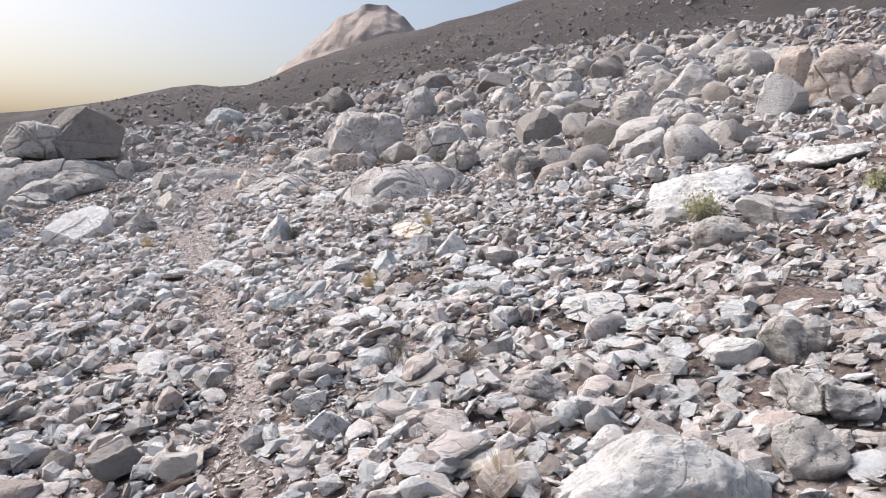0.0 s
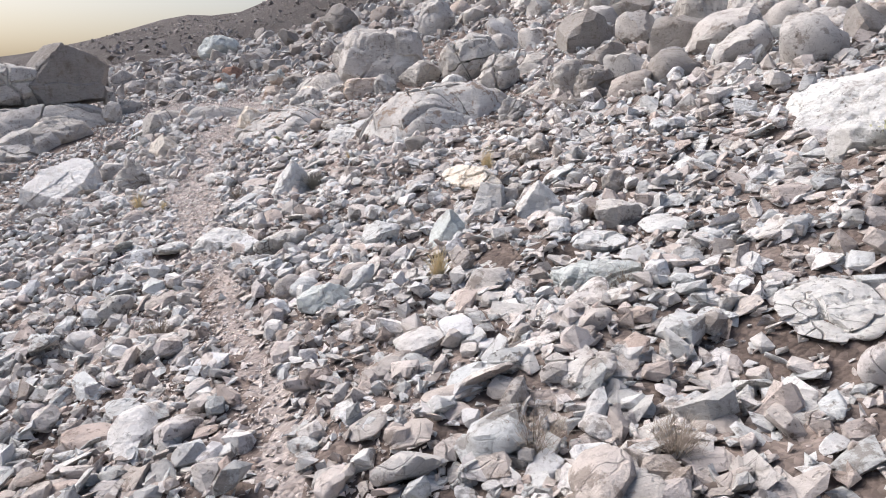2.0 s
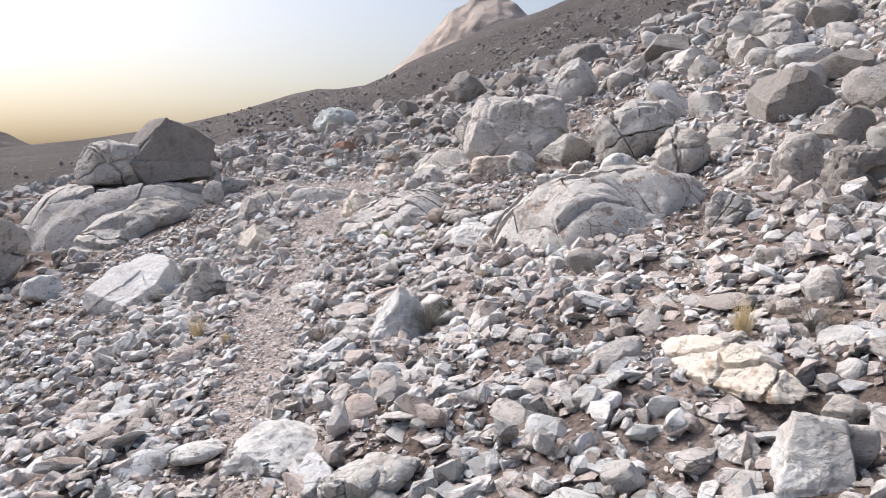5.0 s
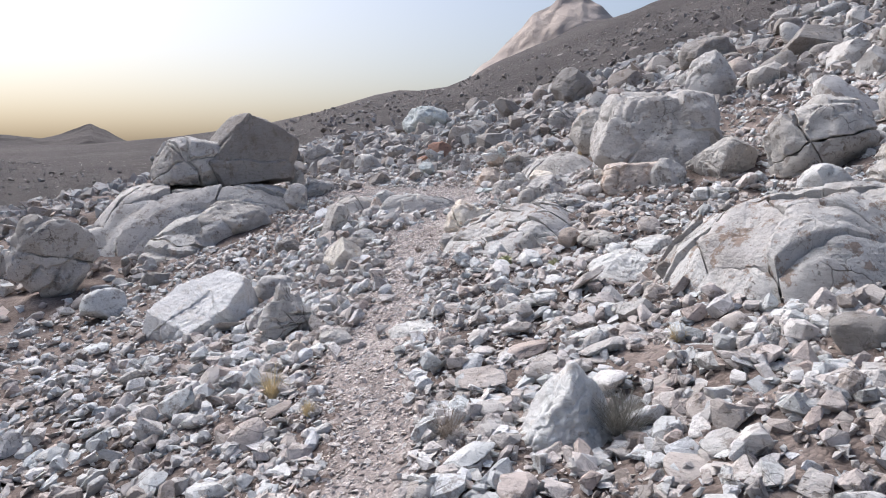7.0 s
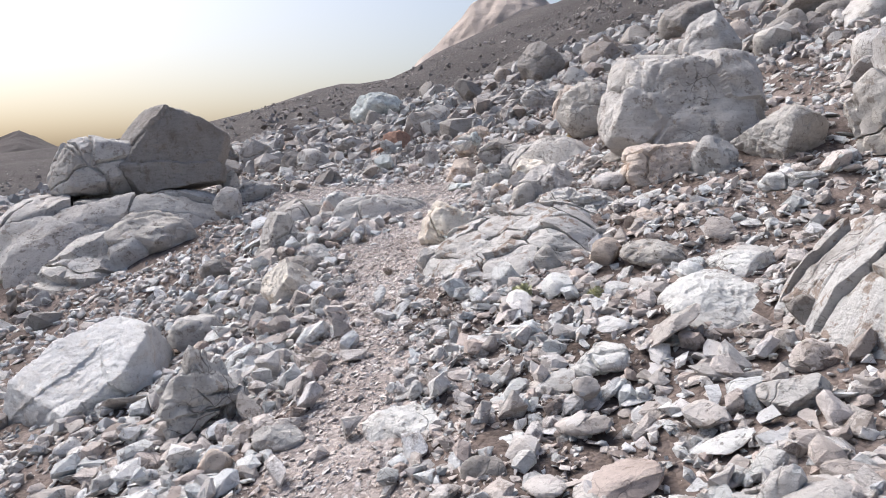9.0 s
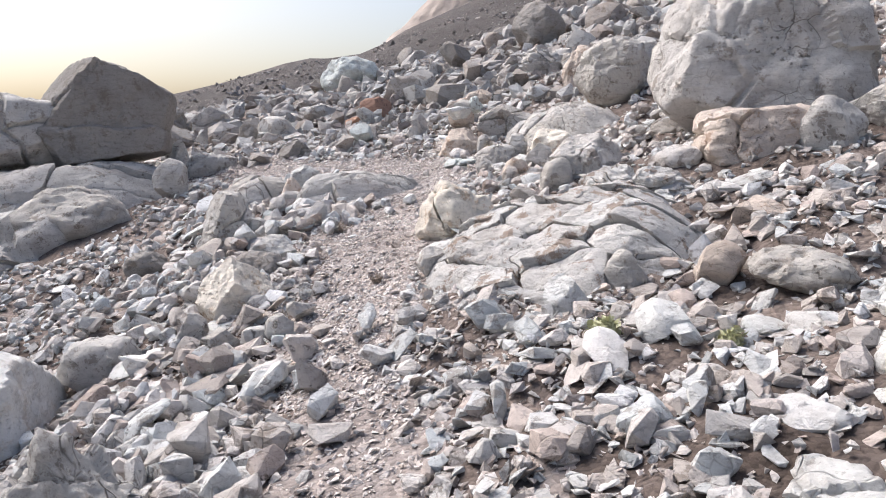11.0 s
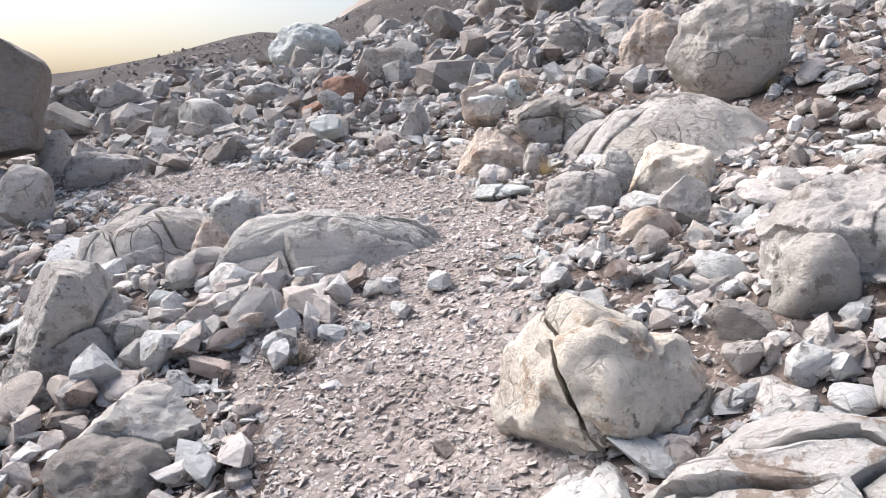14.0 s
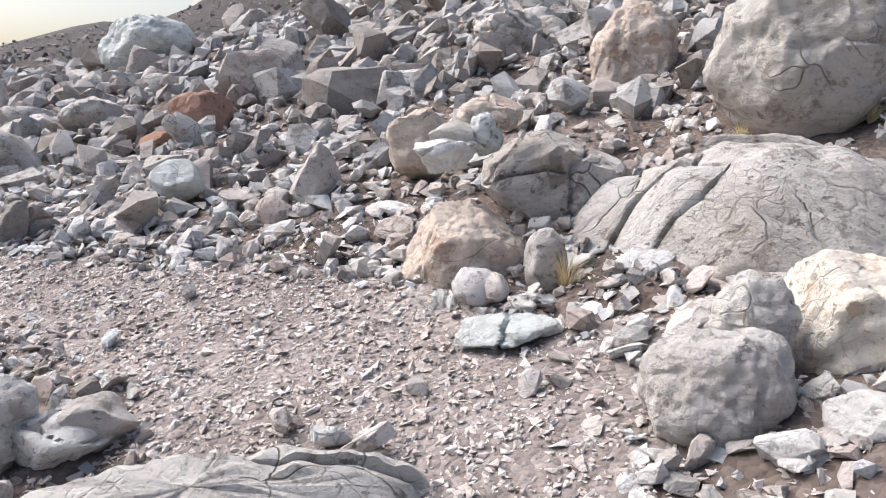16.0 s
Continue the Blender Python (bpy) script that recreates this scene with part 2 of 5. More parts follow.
def slope_height(x, y):
    xc, yc = np.clip(x, -15, 9), np.clip(y, -3, 29)
    u, v = (xc + 3) / 12, (yc - 12) / 18
    terms = [(i, j) for i in range(5) for j in range(5 - i)]
    h = sum(c * u ** i * v ** j for c, (i, j) in zip(SLOPE, terms))
    for bx, by, spread, high in BUMPS:
        h = h + high * np.exp(-((x - bx) ** 2 + (y - by) ** 2) / (2 * spread ** 2))
    return h + 0.22 * np.maximum(x - 9, 0) - 0.22 * np.maximum(-15 - x, 0) + 0.12 * np.maximum(y - 29, 0)


def land(x, y):
    """Height of the ground, without its pebbles."""
    near = slope_height(x, y)
    dx, dy = x + 3.0, y - 8.0
    r = np.sqrt(dx * dx + dy * dy)
    az = np.degrees(np.arctan2(dx, dy))
    top = np.tan(np.radians(np.interp(az, SKY_AZ, SKY_EL))) * RIDGE + 1.6
    base = np.where(az < -24, -7.0 + 9.0 * smooth(-38, -20, az), 2.0 + 3.0 * smooth(-20, 10, az))
    rise = np.clip((r - 45) / (RIDGE - 45), 0, None)
    far = base + (top - base) * np.where(rise < 1, rise, 1 - 0.35 * (rise - 1).clip(0, 2))
    p = np.stack([x * 0.06, y * 0.06, np.zeros_like(x)], -1).reshape(-1, 3)
    far = far + fbm(p, 4, 31).reshape(x.shape) * 1.1 * smooth(40, 90, r)
    w = smooth(24, 52, r)
    return near * (1 - w) + far * w


def trail_side(x, y):
    return x - np.interp(y, TRAIL_Y, TRAIL_X)


def bare(x, y):
    """1 on the trodden trail and the gravel clearing, 0 on the stony slope."""
    wid = np.interp(y, (0, 8, 11, 14, 16, 17.5, 19.5, 21), (0.05, 0.13, 0.30, 0.30, 0.5, 0.75, 0.75, 0.4))
    wob = 0.25 * np.sin(y * 2.3) * wid
    return 1 - smooth(0.7, 1.35, np.abs(trail_side(x, y) + wob) / wid)


def ground_height(x, y):
    p = np.stack([x, y, np.zeros_like(x)], -1).reshape(-1, 3)
    n = fbm(p * 1.6, 3, 5).reshape(x.shape) * 0.07 + fbm(p * 7.0, 3, 9).reshape(x.shape) * 0.025
    r = np.sqrt((x + 3) ** 2 + (y - 8) ** 2)
    return land(x, y) + n * (1 - 0.75 * bare(x, y)) * (1 - smooth(40, 80, r))


def axis(lo, hi, step, grow, reach):
    core = list(np.arange(lo, hi, step))
    for sign, start in ((-1, lo), (1, core[-1])):
        d, pos, out = step, start, []
        while abs(pos - start) < reach:
            d = min(d * grow, 60)
            pos += sign * d
            out.append(pos)
        core = out[::-1] + core if sign < 0 else core + out
    return np.array(core)


def grid_mesh(name, xs, ys, height, material):
    gx, gy = np.meshgrid(xs, ys)
    gz = height(gx, gy)
    nx, ny = len(xs), len(ys)
    idx = np.arange(nx * ny).reshape(ny, nx)
    f = np.stack([idx[:-1, :-1], idx[:-1, 1:], idx[1:, 1:], idx[1:, :-1]], -1).reshape(-1, 4)
    return mesh_from(name, np.stack([gx, gy, gz], -1).reshape(-1, 3), f, material, 180), gx, gy


ground_me, ggx, ggy = grid_mesh("ground", axis(-9, 4, 0.11, 1.12, 2400), axis(0, 22, 0.11, 1.12, 2400), ground_height, M_GROUND)
ground_me.materials.append(M_SCREE)
ground_me.materials.append(M_TRAIL)
fx, fy = (ggx[:-1, :-1] + 3).ravel(), (ggy[:-1, :-1] - 8).ravel()
edge = np.sqrt(fx ** 2 + fy ** 2) + 4 * vnoise(np.stack([fx * 0.2, fy * 0.2, fx * 0], -1), 3)
trodden = bare(fx - 3, fy + 8) + 0.35 * vnoise(np.stack([fx * 2.5, fy * 2.5, fx * 0], -1), 21) > 0.3
ground_me.polygons.foreach_set("material_index", np.where(edge > 33, 1, np.where(trodden, 2, 0)).astype(np.int32))
ground = tagged(new("ground", ground_me), "stony brown hillside soil with a trodden gravel trail", "ground", kind="structure")


def mountain(name, label, az0, az1, dist, profile, material, seed):
    """A far mountain whose skyline follows the profile of (azimuth, elevation) pairs."""
    az = np.linspace(az0, az1, 150)
    el = np.interp(az, [p[0] for p in profile], [p[1] for p in profile])
    rows = np.linspace(0, 1, 60)
    A, R = np.meshgrid(az, rows)
    H = np.tan(np.radians(np.broadcast_to(el, A.shape))) * dist * R + 1.6
    back = dist * (0.82 + 0.18 * R)
    x, y = -3 + back * np.sin(np.radians(A)), 8 + back * np.cos(np.radians(A))
    p = np.stack([x / 40, y / 40, H / 40], -1).reshape(-1, 3)
    n = fbm(p, 5, seed).reshape(A.shape)
    H = H + n * dist * 0.004 * R
    x = x - n * 8 * np.sin(np.radians(A))
    y = y - n * 8 * np.cos(np.radians(A))
    nx, ny = len(az), len(rows)
    idx = np.arange(nx * ny).reshape(ny, nx)
    f = np.stack([idx[:-1, :-1], idx[:-1, 1:], idx[1:, 1:], idx[1:, :-1]], -1).reshape(-1, 4)
    me = mesh_from(name, np.stack([x, y, H], -1).reshape(-1, 3), f, material, 40)
    return tagged(new(name, me), label, "mountain", kind="structure")


mountain("mountain_peak", "sandstone peak with a flat summit block, peach sunlit haze in its colour", -15.5, 4, 700,
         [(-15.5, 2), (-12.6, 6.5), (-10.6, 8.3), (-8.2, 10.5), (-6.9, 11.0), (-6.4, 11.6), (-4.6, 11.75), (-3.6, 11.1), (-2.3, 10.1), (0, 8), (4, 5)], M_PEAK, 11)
mountain("mountain_far_hills", "low dark brown hills beyond the valley", -75, -30, 520,
         [(-75, 1.0), (-52, 1.3), (-48, 1.45), (-46, 1.75), (-43, 1.55), (-41, 2.1), (-40, 2.45), (-39.4, 2.1), (-37.7, 1.25), (-34, 0.8), (-30, 0.3)], M_HILL, 12)


# ---- loose stones ----
def hull_stone(seed, dims, points=12):
    """An angular broken stone: the hull of a few points in a box, about 1 across."""
    rng = random.Random(seed)
    bm = bmesh.new()
    for _ in range(points):
        v = Vector((rng.uniform(-1, 1), rng.uniform(-1, 1), rng.uniform(-1, 1)))
        v = v.normalized() if rng.random() < 0.6 else v / max(abs(v.x), abs(v.y), abs(v.z)) * rng.uniform(0.7, 0.9)
        bm.verts.new((v.x * dims[0] / 2, v.y * dims[1] / 2, v.z * dims[2] / 2))
    res = bmesh.ops.convex_hull(bm, input=bm.verts)
    bmesh.ops.delete(bm, geom=[g for g in res["geom_interior"] if isinstance(g, bmesh.types.BMVert)], context="VERTS")
    bmesh.ops.triangulate(bm, faces=bm.faces)
    bm.verts.ensure_lookup_table()
    for k, v in enumerate(bm.verts):
        v.index = k
    v = np.array([v.co[:] for v in bm.verts])
    f = np.array([[q.index for q in fc.verts] for fc in bm.faces], dtype=np.int64)
    bm.free()
    return v, f


BLOCKS = [hull_stone(100 + k, (1.0, 0.55 + 0.35 * (k % 4) / 3, 0.4 + 0.4 * (k % 5) / 4), 17) for k in range(28)]
ROUGH = [hull_stone(150 + k, (1.0, 0.55 + 0.4 * (k % 4) / 3, 0.4 + 0.45 * (k % 5) / 4), 11) for k in range(24)]
PLATES = [hull_stone(200 + k, (1.0, 0.6 + 0.3 * (k % 3) / 2, 0.18 + 0.14 * (k % 4) / 3), 12) for k in range(18)]
SMALL = [hull_stone(250 + k, (1.0, 0.6 + 0.35 * (k % 4) / 3, 0.35 + 0.4 * (k % 5) / 4), 8) for k in range(24)]
CHIPS = [hull_stone(300 + k, (1.0, 0.6 + 0.3 * (k % 3) / 2, 0.25 + 0.35 * (k % 4) / 3), 6) for k in range(20)]


def turns(n, rng, tilt):
    """Rotation matrices: any heading, then a random tilt of about that many radians."""
    a, b, c = rng.uniform(0, 2 * np.pi, n), rng.normal(0, tilt, n), rng.normal(0, tilt, n)
    ca, sa, cb, sb, cc, sc = np.cos(a), np.sin(a), np.cos(b), np.sin(b), np.cos(c), np.sin(c)
    o, z = np.ones(n), np.zeros(n)
    rz = np.stack([ca, -sa, z, sa, ca, z, z, z, o], -1).reshape(n, 3, 3)
    rx = np.stack([o, z, z, z, cb, -sb, z, sb, cb], -1).reshape(n, 3, 3)
    ry = np.stack([cc, z, sc, z, o, z, -sc, z, cc], -1).reshape(n, 3, 3)
    return rx @ ry @ rz


def slope_turns(x, y):
    """Rotations that lay z along the ground's normal."""
    e = 0.25
    gx, gy = (land(x + e, y) - land(x - e, y)) / (2 * e), (land(x, y + e) - land(x, y - e)) / (2 * e)
    n = np.stack([-gx, -gy, np.ones_like(gx)], -1)
    n /= np.linalg.norm(n, axis=1)[:, None]
    t = np.cross(np.broadcast_to(np.array([0.0, 1.0, 0.0]), n.shape), n)
    t /= np.linalg.norm(t, axis=1)[:, None]
    return np.stack([t, np.cross(n, t), n], -1)


def heap(name, label, category, x, y, size, protos, material, seed, tilt=0.3, sink=0.22):
    """Many stones in one mesh, lying on the ground."""
    rng = np.random.default_rng(seed)
    free = clear(x, y, size)
    x, y, size = x[free], y[free], size[free]
    n = len(x)
    rot = slope_turns(x, y) @ turns(n, rng, tilt)
    z = ground_height(x, y)
    which = rng.integers(0, len(protos), n)
    vs, fs, off = [], [], 0
    for k, (pv, pf) in enumerate(protos):
        sel = np.nonzero(which == k)[0]
        if not len(sel):
            continue
        s = size[sel][:, None, None] * rng.uniform(0.8, 1.2, (len(sel), 1, 3))
        v = np.einsum("nij,nvj->nvi", rot[sel], pv[None] * s)
        lift = -v[:, :, 2].min(axis=1) - sink * (v[:, :, 2].max(axis=1) - v[:, :, 2].min(axis=1))
        v = v + np.stack([x[sel], y[sel], z[sel] + lift], -1)[:, None, :]
        vs.append(v.reshape(-1, 3))
        fs.append((pf[None] + (np.arange(len(sel)) * len(pv))[:, None, None] + off).reshape(-1, 3))
        off += len(sel) * len(pv)
    me = mesh_from(name, np.concatenate(vs), np.concatenate(fs), material)
    return tagged(new(name, me), label, category, kind="stuff")


def clear(x, y, size=0.0):
    """True where no placed rock takes the ground."""
    ok = np.ones(len(x), dtype=bool)
    part = np.where(size < 0.09, 0.72, 0.92)
    for fx_, fy_, a, b, yaw in FOOT:
        c, s_ = math.cos(radians(yaw)), math.sin(radians(yaw))
        u, w = (x - fx_) * c + (y - fy_) * s_, -(x - fx_) * s_ + (y - fy_) * c
        ok &= (u / (part * a + 0.3 * size)) ** 2 + (w / (part * b + 0.3 * size)) ** 2 > 1
    return ok


def strewn(n, x0, x1, y0, y1, rng):
    return rng.uniform(x0, x1, n), rng.uniform(y0, y1, n)


def power_sizes(n, lo, hi, rng, k=2.2):
    u = rng.uniform(0, 1, n)
    return (lo ** (1 - k) + u * (hi ** (1 - k) - lo ** (1 - k))) ** (1 / (1 - k))


# ---- boulders, slabs and outcrops ----
ICO = {}


def ico(sub):
    if sub not in ICO:
        bm = bmesh.new()
        bmesh.ops.create_icosphere(bm, subdivisions=sub, radius=1.0)
        bm.verts.ensure_lookup_table()
        ICO[sub] = (np.array([v.co[:] for v in bm.verts]), np.array([[q.index for q in f.verts] for f in bm.faces], dtype=np.int64))
        bm.free()
    return ICO[sub]


STYLE = {  # sharpness of the facets, their number, nearest and farthest facet, roughness, strata, joints, how far blocks stand apart
    "round": (34, 20, 0.74, 0.97, 0.050, 0.12, 0, 0.0),
    "cracked": (36, 18, 0.70, 0.96, 0.045, 0.15, 10, 0.030),
    "angular": (80, 12, 0.52, 0.85, 0.022, 0.10, 4, 0.025),
    "slab": (44, 11, 0.55, 0.92, 0.030, 0.15, 5, 0.020),
    "layered": (40, 16, 0.64, 0.95, 0.055, 0.30, 16, 0.075),
}


def joints(v, mean, seed, count, grain):
    """Distance to the nearest joint between blocks, and one random number for each vertex's block."""
    rng = np.random.default_rng(seed + 77)
    lo, hi = v.min(axis=0), v.max(axis=0)
    seeds = rng.uniform(lo, hi, (count, 3))
    w = v + 0.10 * mean * np.stack([fbm(v / mean * 1.7 + k * 9.1, 3, seed + k) for k in range(3)], -1)
    turn = np.array(Euler((rng.normal(0, 0.35), rng.normal(0, 0.35), rng.uniform(0, 3.1))).to_matrix())
    dist = np.linalg.norm(((w[:, None] - seeds[None]) @ turn) * np.array(grain), axis=2)
    order = np.sort(dist, axis=1)
    return (order[:, 1] - order[:, 0]) / 2, rng.uniform(-1, 1, count)[dist.argmin(axis=1)]


def rock_shape(style, size, seed, sub, facets=()):
    """Vertices and faces of a stone: a sphere cut by blunted planes, with worn relief, bedding, joints and pits."""
    sharp, count, lo, hi, rough, strata, blocks, proud = STYLE[style]
    rng = np.random.default_rng(seed)
    d, f = ico(sub)
    n = rng.normal(size=(count, 3))
    n /= np.linalg.norm(n, axis=1)[:, None]
    dist = rng.uniform(lo, hi, count)
    if facets:
        extra = 9
        n = np.concatenate([np.array([c[:3] for c in facets], dtype=float), n[:extra]])
        n /= np.linalg.norm(n, axis=1)[:, None]
        dist = np.concatenate([[c[3] for c in facets], rng.uniform(0.72, 0.92, extra) if max(size) > 0.6 else rng.uniform(0.90, 1.0, extra)])
    r = (np.maximum(d @ n.T, 0) / dist) ** sharp
    v = d * ((r.sum(axis=1) + 1.0) ** (-1.0 / sharp))[:, None]
    v = (v - (v.max(axis=0) + v.min(axis=0)) / 2) / ((v.max(axis=0) - v.min(axis=0)) / 2)
    v = v * (np.array(size) / 2)
    mean = float(np.cbrt(np.prod(size)))
    q = v / mean + seed * 3.7
    disp = fbm(q * 1.9, 5, seed, 0.55) * rough * mean + fbm(v * 13 + seed, 4, seed + 9, 0.65) * min(0.010, 0.03 * mean)
    disp -= 0.55 * rough * mean * smooth(0.72, 1.0, 1 - np.abs(fbm(q * 2.3 + 5, 3, seed + 31)))
    pit = vnoise(v * 19 + seed * 1.3, seed + 4)
    disp -= min(0.018, 0.04 * mean) * smooth(0.35, 0.75, pit) * smooth(-0.2, 0.4, vnoise(q * 1.4, seed + 8))
    tilt = np.array([rng.normal(0, 0.3), rng.normal(0, 0.3), 1.0])
    tilt /= np.linalg.norm(tilt)
    bed = (v @ tilt) / mean * 7 + 1.4 * vnoise(q * 1.3, seed + 2)
    disp -= strata * 0.06 * mean * smooth(0.7, 1.0, np.abs((bed % 1.0) * 2 - 1)) * smooth(-0.2, 0.5, vnoise(q * 1.8, seed + 6))
    if sub >= 5 and max(size) > (0.6 if facets else 0.3) and blocks:
        near, block = joints(v, mean, seed, blocks, (1.0, 1.0, 2.4) if style == "layered" else (1.0, 1.2, 1.5))
        wide = 0.006 + 0.016 * mean
        open_ = smooth(-0.35, 0.25, vnoise(q * 1.1 + 3, seed + 12))
        disp += proud * mean * block - (0.02 + 0.05 * mean) * (1 - smooth(0.25 * wide, wide, near)) * open_
    return v + d * disp[:, None], f, mean, tilt


def split_pieces(v, planes, mean, seed, gap):
    """The pieces into which warped planes part a stone, each a closed shape of its own."""
    warp = 0.11 * mean * fbm(v / mean * 1.5 + seed, 3, seed + 17) + 0.025 * mean * vnoise(v / mean * 8, seed)
    pieces = [v]
    for n, off in planes:
        parted = []
        for p in pieces:
            for side in (1, -1):
                s = (p @ n - off + warp) * side
                short = np.maximum(gap - s, 0)
                if (short <= 0).mean() > 0.10:
                    moved = p + n * (side * short)[:, None]
                    core = p[short <= 0].mean(axis=0)
                    core = core - n * (core @ n - off)
                    inward = core - moved
                    inward = inward - np.outer(inward @ n, n)
                    parted.append(moved + inward * (0.96 * np.clip(short / (0.30 * mean), 0, 1))[:, None])
                else:
                    continue
        pieces = parted or pieces
    return pieces


FOOT = []  # ground taken by the placed rocks: x, y, half length, half width, yaw


def rock(name, label, material, style, at, size, yaw, seed, sub, lean=0.0, facets=()):
    """A boulder, slab or outcrop; cracked and layered ones are parted into pieces with open joints."""
    rng = np.random.default_rng(seed + 5000)
    parted = style == "cracked" and max(size) > 0.3 and not facets
    FOOT.append((at[0], at[1], size[0] / 2, size[1] / 2, yaw))
    if max(size) > 0.75 and sub == 5 or max(size) > 0.9 and sub == 4:
        sub += 1
    if max(size) < 0.24:
        sub = 4
    v, f, mean, tilt = rock_shape(style, size, seed, max(5, sub - 1) if parted else sub, facets)
    place = pose(*at, 0, 0, yaw)
    if style == "slab":
        turn = slope_turns(np.array([at[0]]), np.array([at[1]]))[0]
        place = Matrix.Translation(at) @ Matrix(turn.tolist()).to_4x4() @ pose(0, 0, 0, rng.normal(0, 5), rng.normal(0, 5) + lean, yaw)
    if not parted:
        ob = tagged(new(name, mesh_from(name, v, f, material, 34)), label, name.replace("_", " "))
        ob.matrix_world = place
        return ob
    a = rng.normal(size=3) * (1.0, 0.5, 0.35)
    b = np.cross(a, rng.normal(size=3)) * (0.7, 0.6, 1.2)
    planes = [(a / np.linalg.norm(a), rng.uniform(-0.18, 0.18) * mean), (b / np.linalg.norm(b), rng.uniform(-0.2, 0.2) * mean)]
    ob = tagged(new(name), label, name.replace("_", " "))
    ob.matrix_world = place
    for p in split_pieces(v, planes, mean, seed, 0.003 + 0.005 * mean):
        piece = new("rock_piece", mesh_from("piece", p, f, material, 34))
        piece.parent = ob
    return ob


def clip_cell(poly, p, n, off):
    """The part of a polygon where (x - p) . n < off."""
    out = []
    side = [(q - p) @ n - off for q in poly]
    for k in range(len(poly)):
        a, b, sa, sb = poly[k], poly[(k + 1) % len(poly)], side[k], side[(k + 1) % len(poly)]
        if sa <= 0:
            out.append(a)
        if sa * sb < 0:
            out.append(a + (b - a) * (sa / (sa - sb)))
    return out


def jointed_outcrop(label, material, at, size, yaw, cells, stretch, power, seed, gap=0.016, level=False, dip=(0.0, 0.0)):
    """Bedrock rising through the ground, parted by joints into blocks, each a piece of its own."""
    rng = np.random.default_rng(seed)
    length, width, high = size
    ob = tagged(new("rock_outcrop"), label, "rock outcrop")
    turn = slope_turns(np.array([at[0]]), np.array([at[1]]))[0]
    ob.matrix_world = Matrix.Translation(at) @ (Matrix() if level else Matrix(turn.tolist()).to_4x4()) @ pose(0, 0, 0, dip[0], dip[1], yaw)
    FOOT.append((at[0], at[1], length / 2 * 0.92, width / 2 * 0.92, yaw))
    seeds = np.stack([rng.uniform(-0.6, 0.6, cells) * length, rng.uniform(-0.6, 0.6, cells) * width], -1)
    metric = np.array([1.0 / stretch, 1.0])
    cell = math.sqrt(length * width / cells)
    sides = np.array([0.0, 0.25, 0.5, 0.72, 0.88, 0.96, 1.0])
    for k in range(cells):
        c = seeds[k] * metric
        box = np.array([(-0.65 * length, -0.65 * width), (0.65 * length, -0.65 * width), (0.65 * length, 0.65 * width), (-0.65 * length, 0.65 * width)]) * metric
        poly = [q for q in box]
        for j in range(cells):
            if j != k and len(poly) > 2:
                d = seeds[j] * metric - c
                r = np.linalg.norm(d)
                poly = clip_cell(poly, c, d / r, r / 2 - gap / 2 * rng.uniform(0.6, 1.5))
        if len(poly) < 3:
            continue
        poly = np.array(poly) / metric
        ring = []
        for q, w in zip(poly, np.roll(poly, -1, axis=0)):
            m = max(1, int(np.linalg.norm(w - q) / max(0.022, 0.06 * cell)))
            ring += [q + (w - q) * i / m for i in range(m)]
        ring = np.array(ring)
        mid = ring.mean(axis=0)
        uv = (mid + (ring - mid)[None] * sides[:, None, None]).reshape(-1, 2)
        n = len(ring)
        sv_ = np.repeat(sides, n)
        p3 = np.stack([uv[:, 0], uv[:, 1], uv[:, 0] * 0], -1) / cell
        uv = uv + 0.06 * cell * np.stack([fbm(p3 * 1.1 + 5, 3, seed), fbm(p3 * 1.1 + 41, 3, seed + 3)], -1)
        rad = np.sqrt((uv[:, 0] / length * 2) ** 2 + (uv[:, 1] / width * 2) ** 2) + 0.16 * fbm(p3 * 0.5, 3, seed + 5)
        h = high * (1 - np.clip(rad, 0, 1.35) ** power)
        tip = rng.normal(0, 0.11, 2)
        h = h + rng.uniform(-1, 1) * 0.11 * min(cell, 0.5) + (uv - mid) @ tip
        world3 = np.stack([uv[:, 0], uv[:, 1], h], -1)
        h = h + 0.055 * cell * fbm(p3 * 1.6, 5, seed + 8) - 0.03 * cell * smooth(0.75, 1.0, 1 - np.abs(fbm(p3 * 1.4 + 3, 3, seed + 11))) + 0.012 * fbm(world3 * 14, 4, seed + 9, 0.6) + 0.016 * fbm(world3 * 5, 3, seed + 13)
        h = h - 0.035 * min(cell, 0.4) * smooth(0.9, 1.0, sv_)
        top = np.stack([uv[:, 0], uv[:, 1], h], -1)
        low = top[-n:].copy()
        low[:, 2] = np.minimum(low[:, 2] - 0.12 - 0.5 * cell, -0.15)
        v = np.concatenate([top, low])
        idx = np.arange(len(v)).reshape(-1, n)
        f = np.stack([idx[:-1], np.roll(idx[:-1], -1, 1), np.roll(idx[1:], -1, 1), idx[1:]], -1).reshape(-1, 4)[:, ::-1]
        if h.max() < -0.05:
            continue
        piece = new("rock_piece", mesh_from("piece", v, f, material, 38))
        piece.parent = ob
    return ob


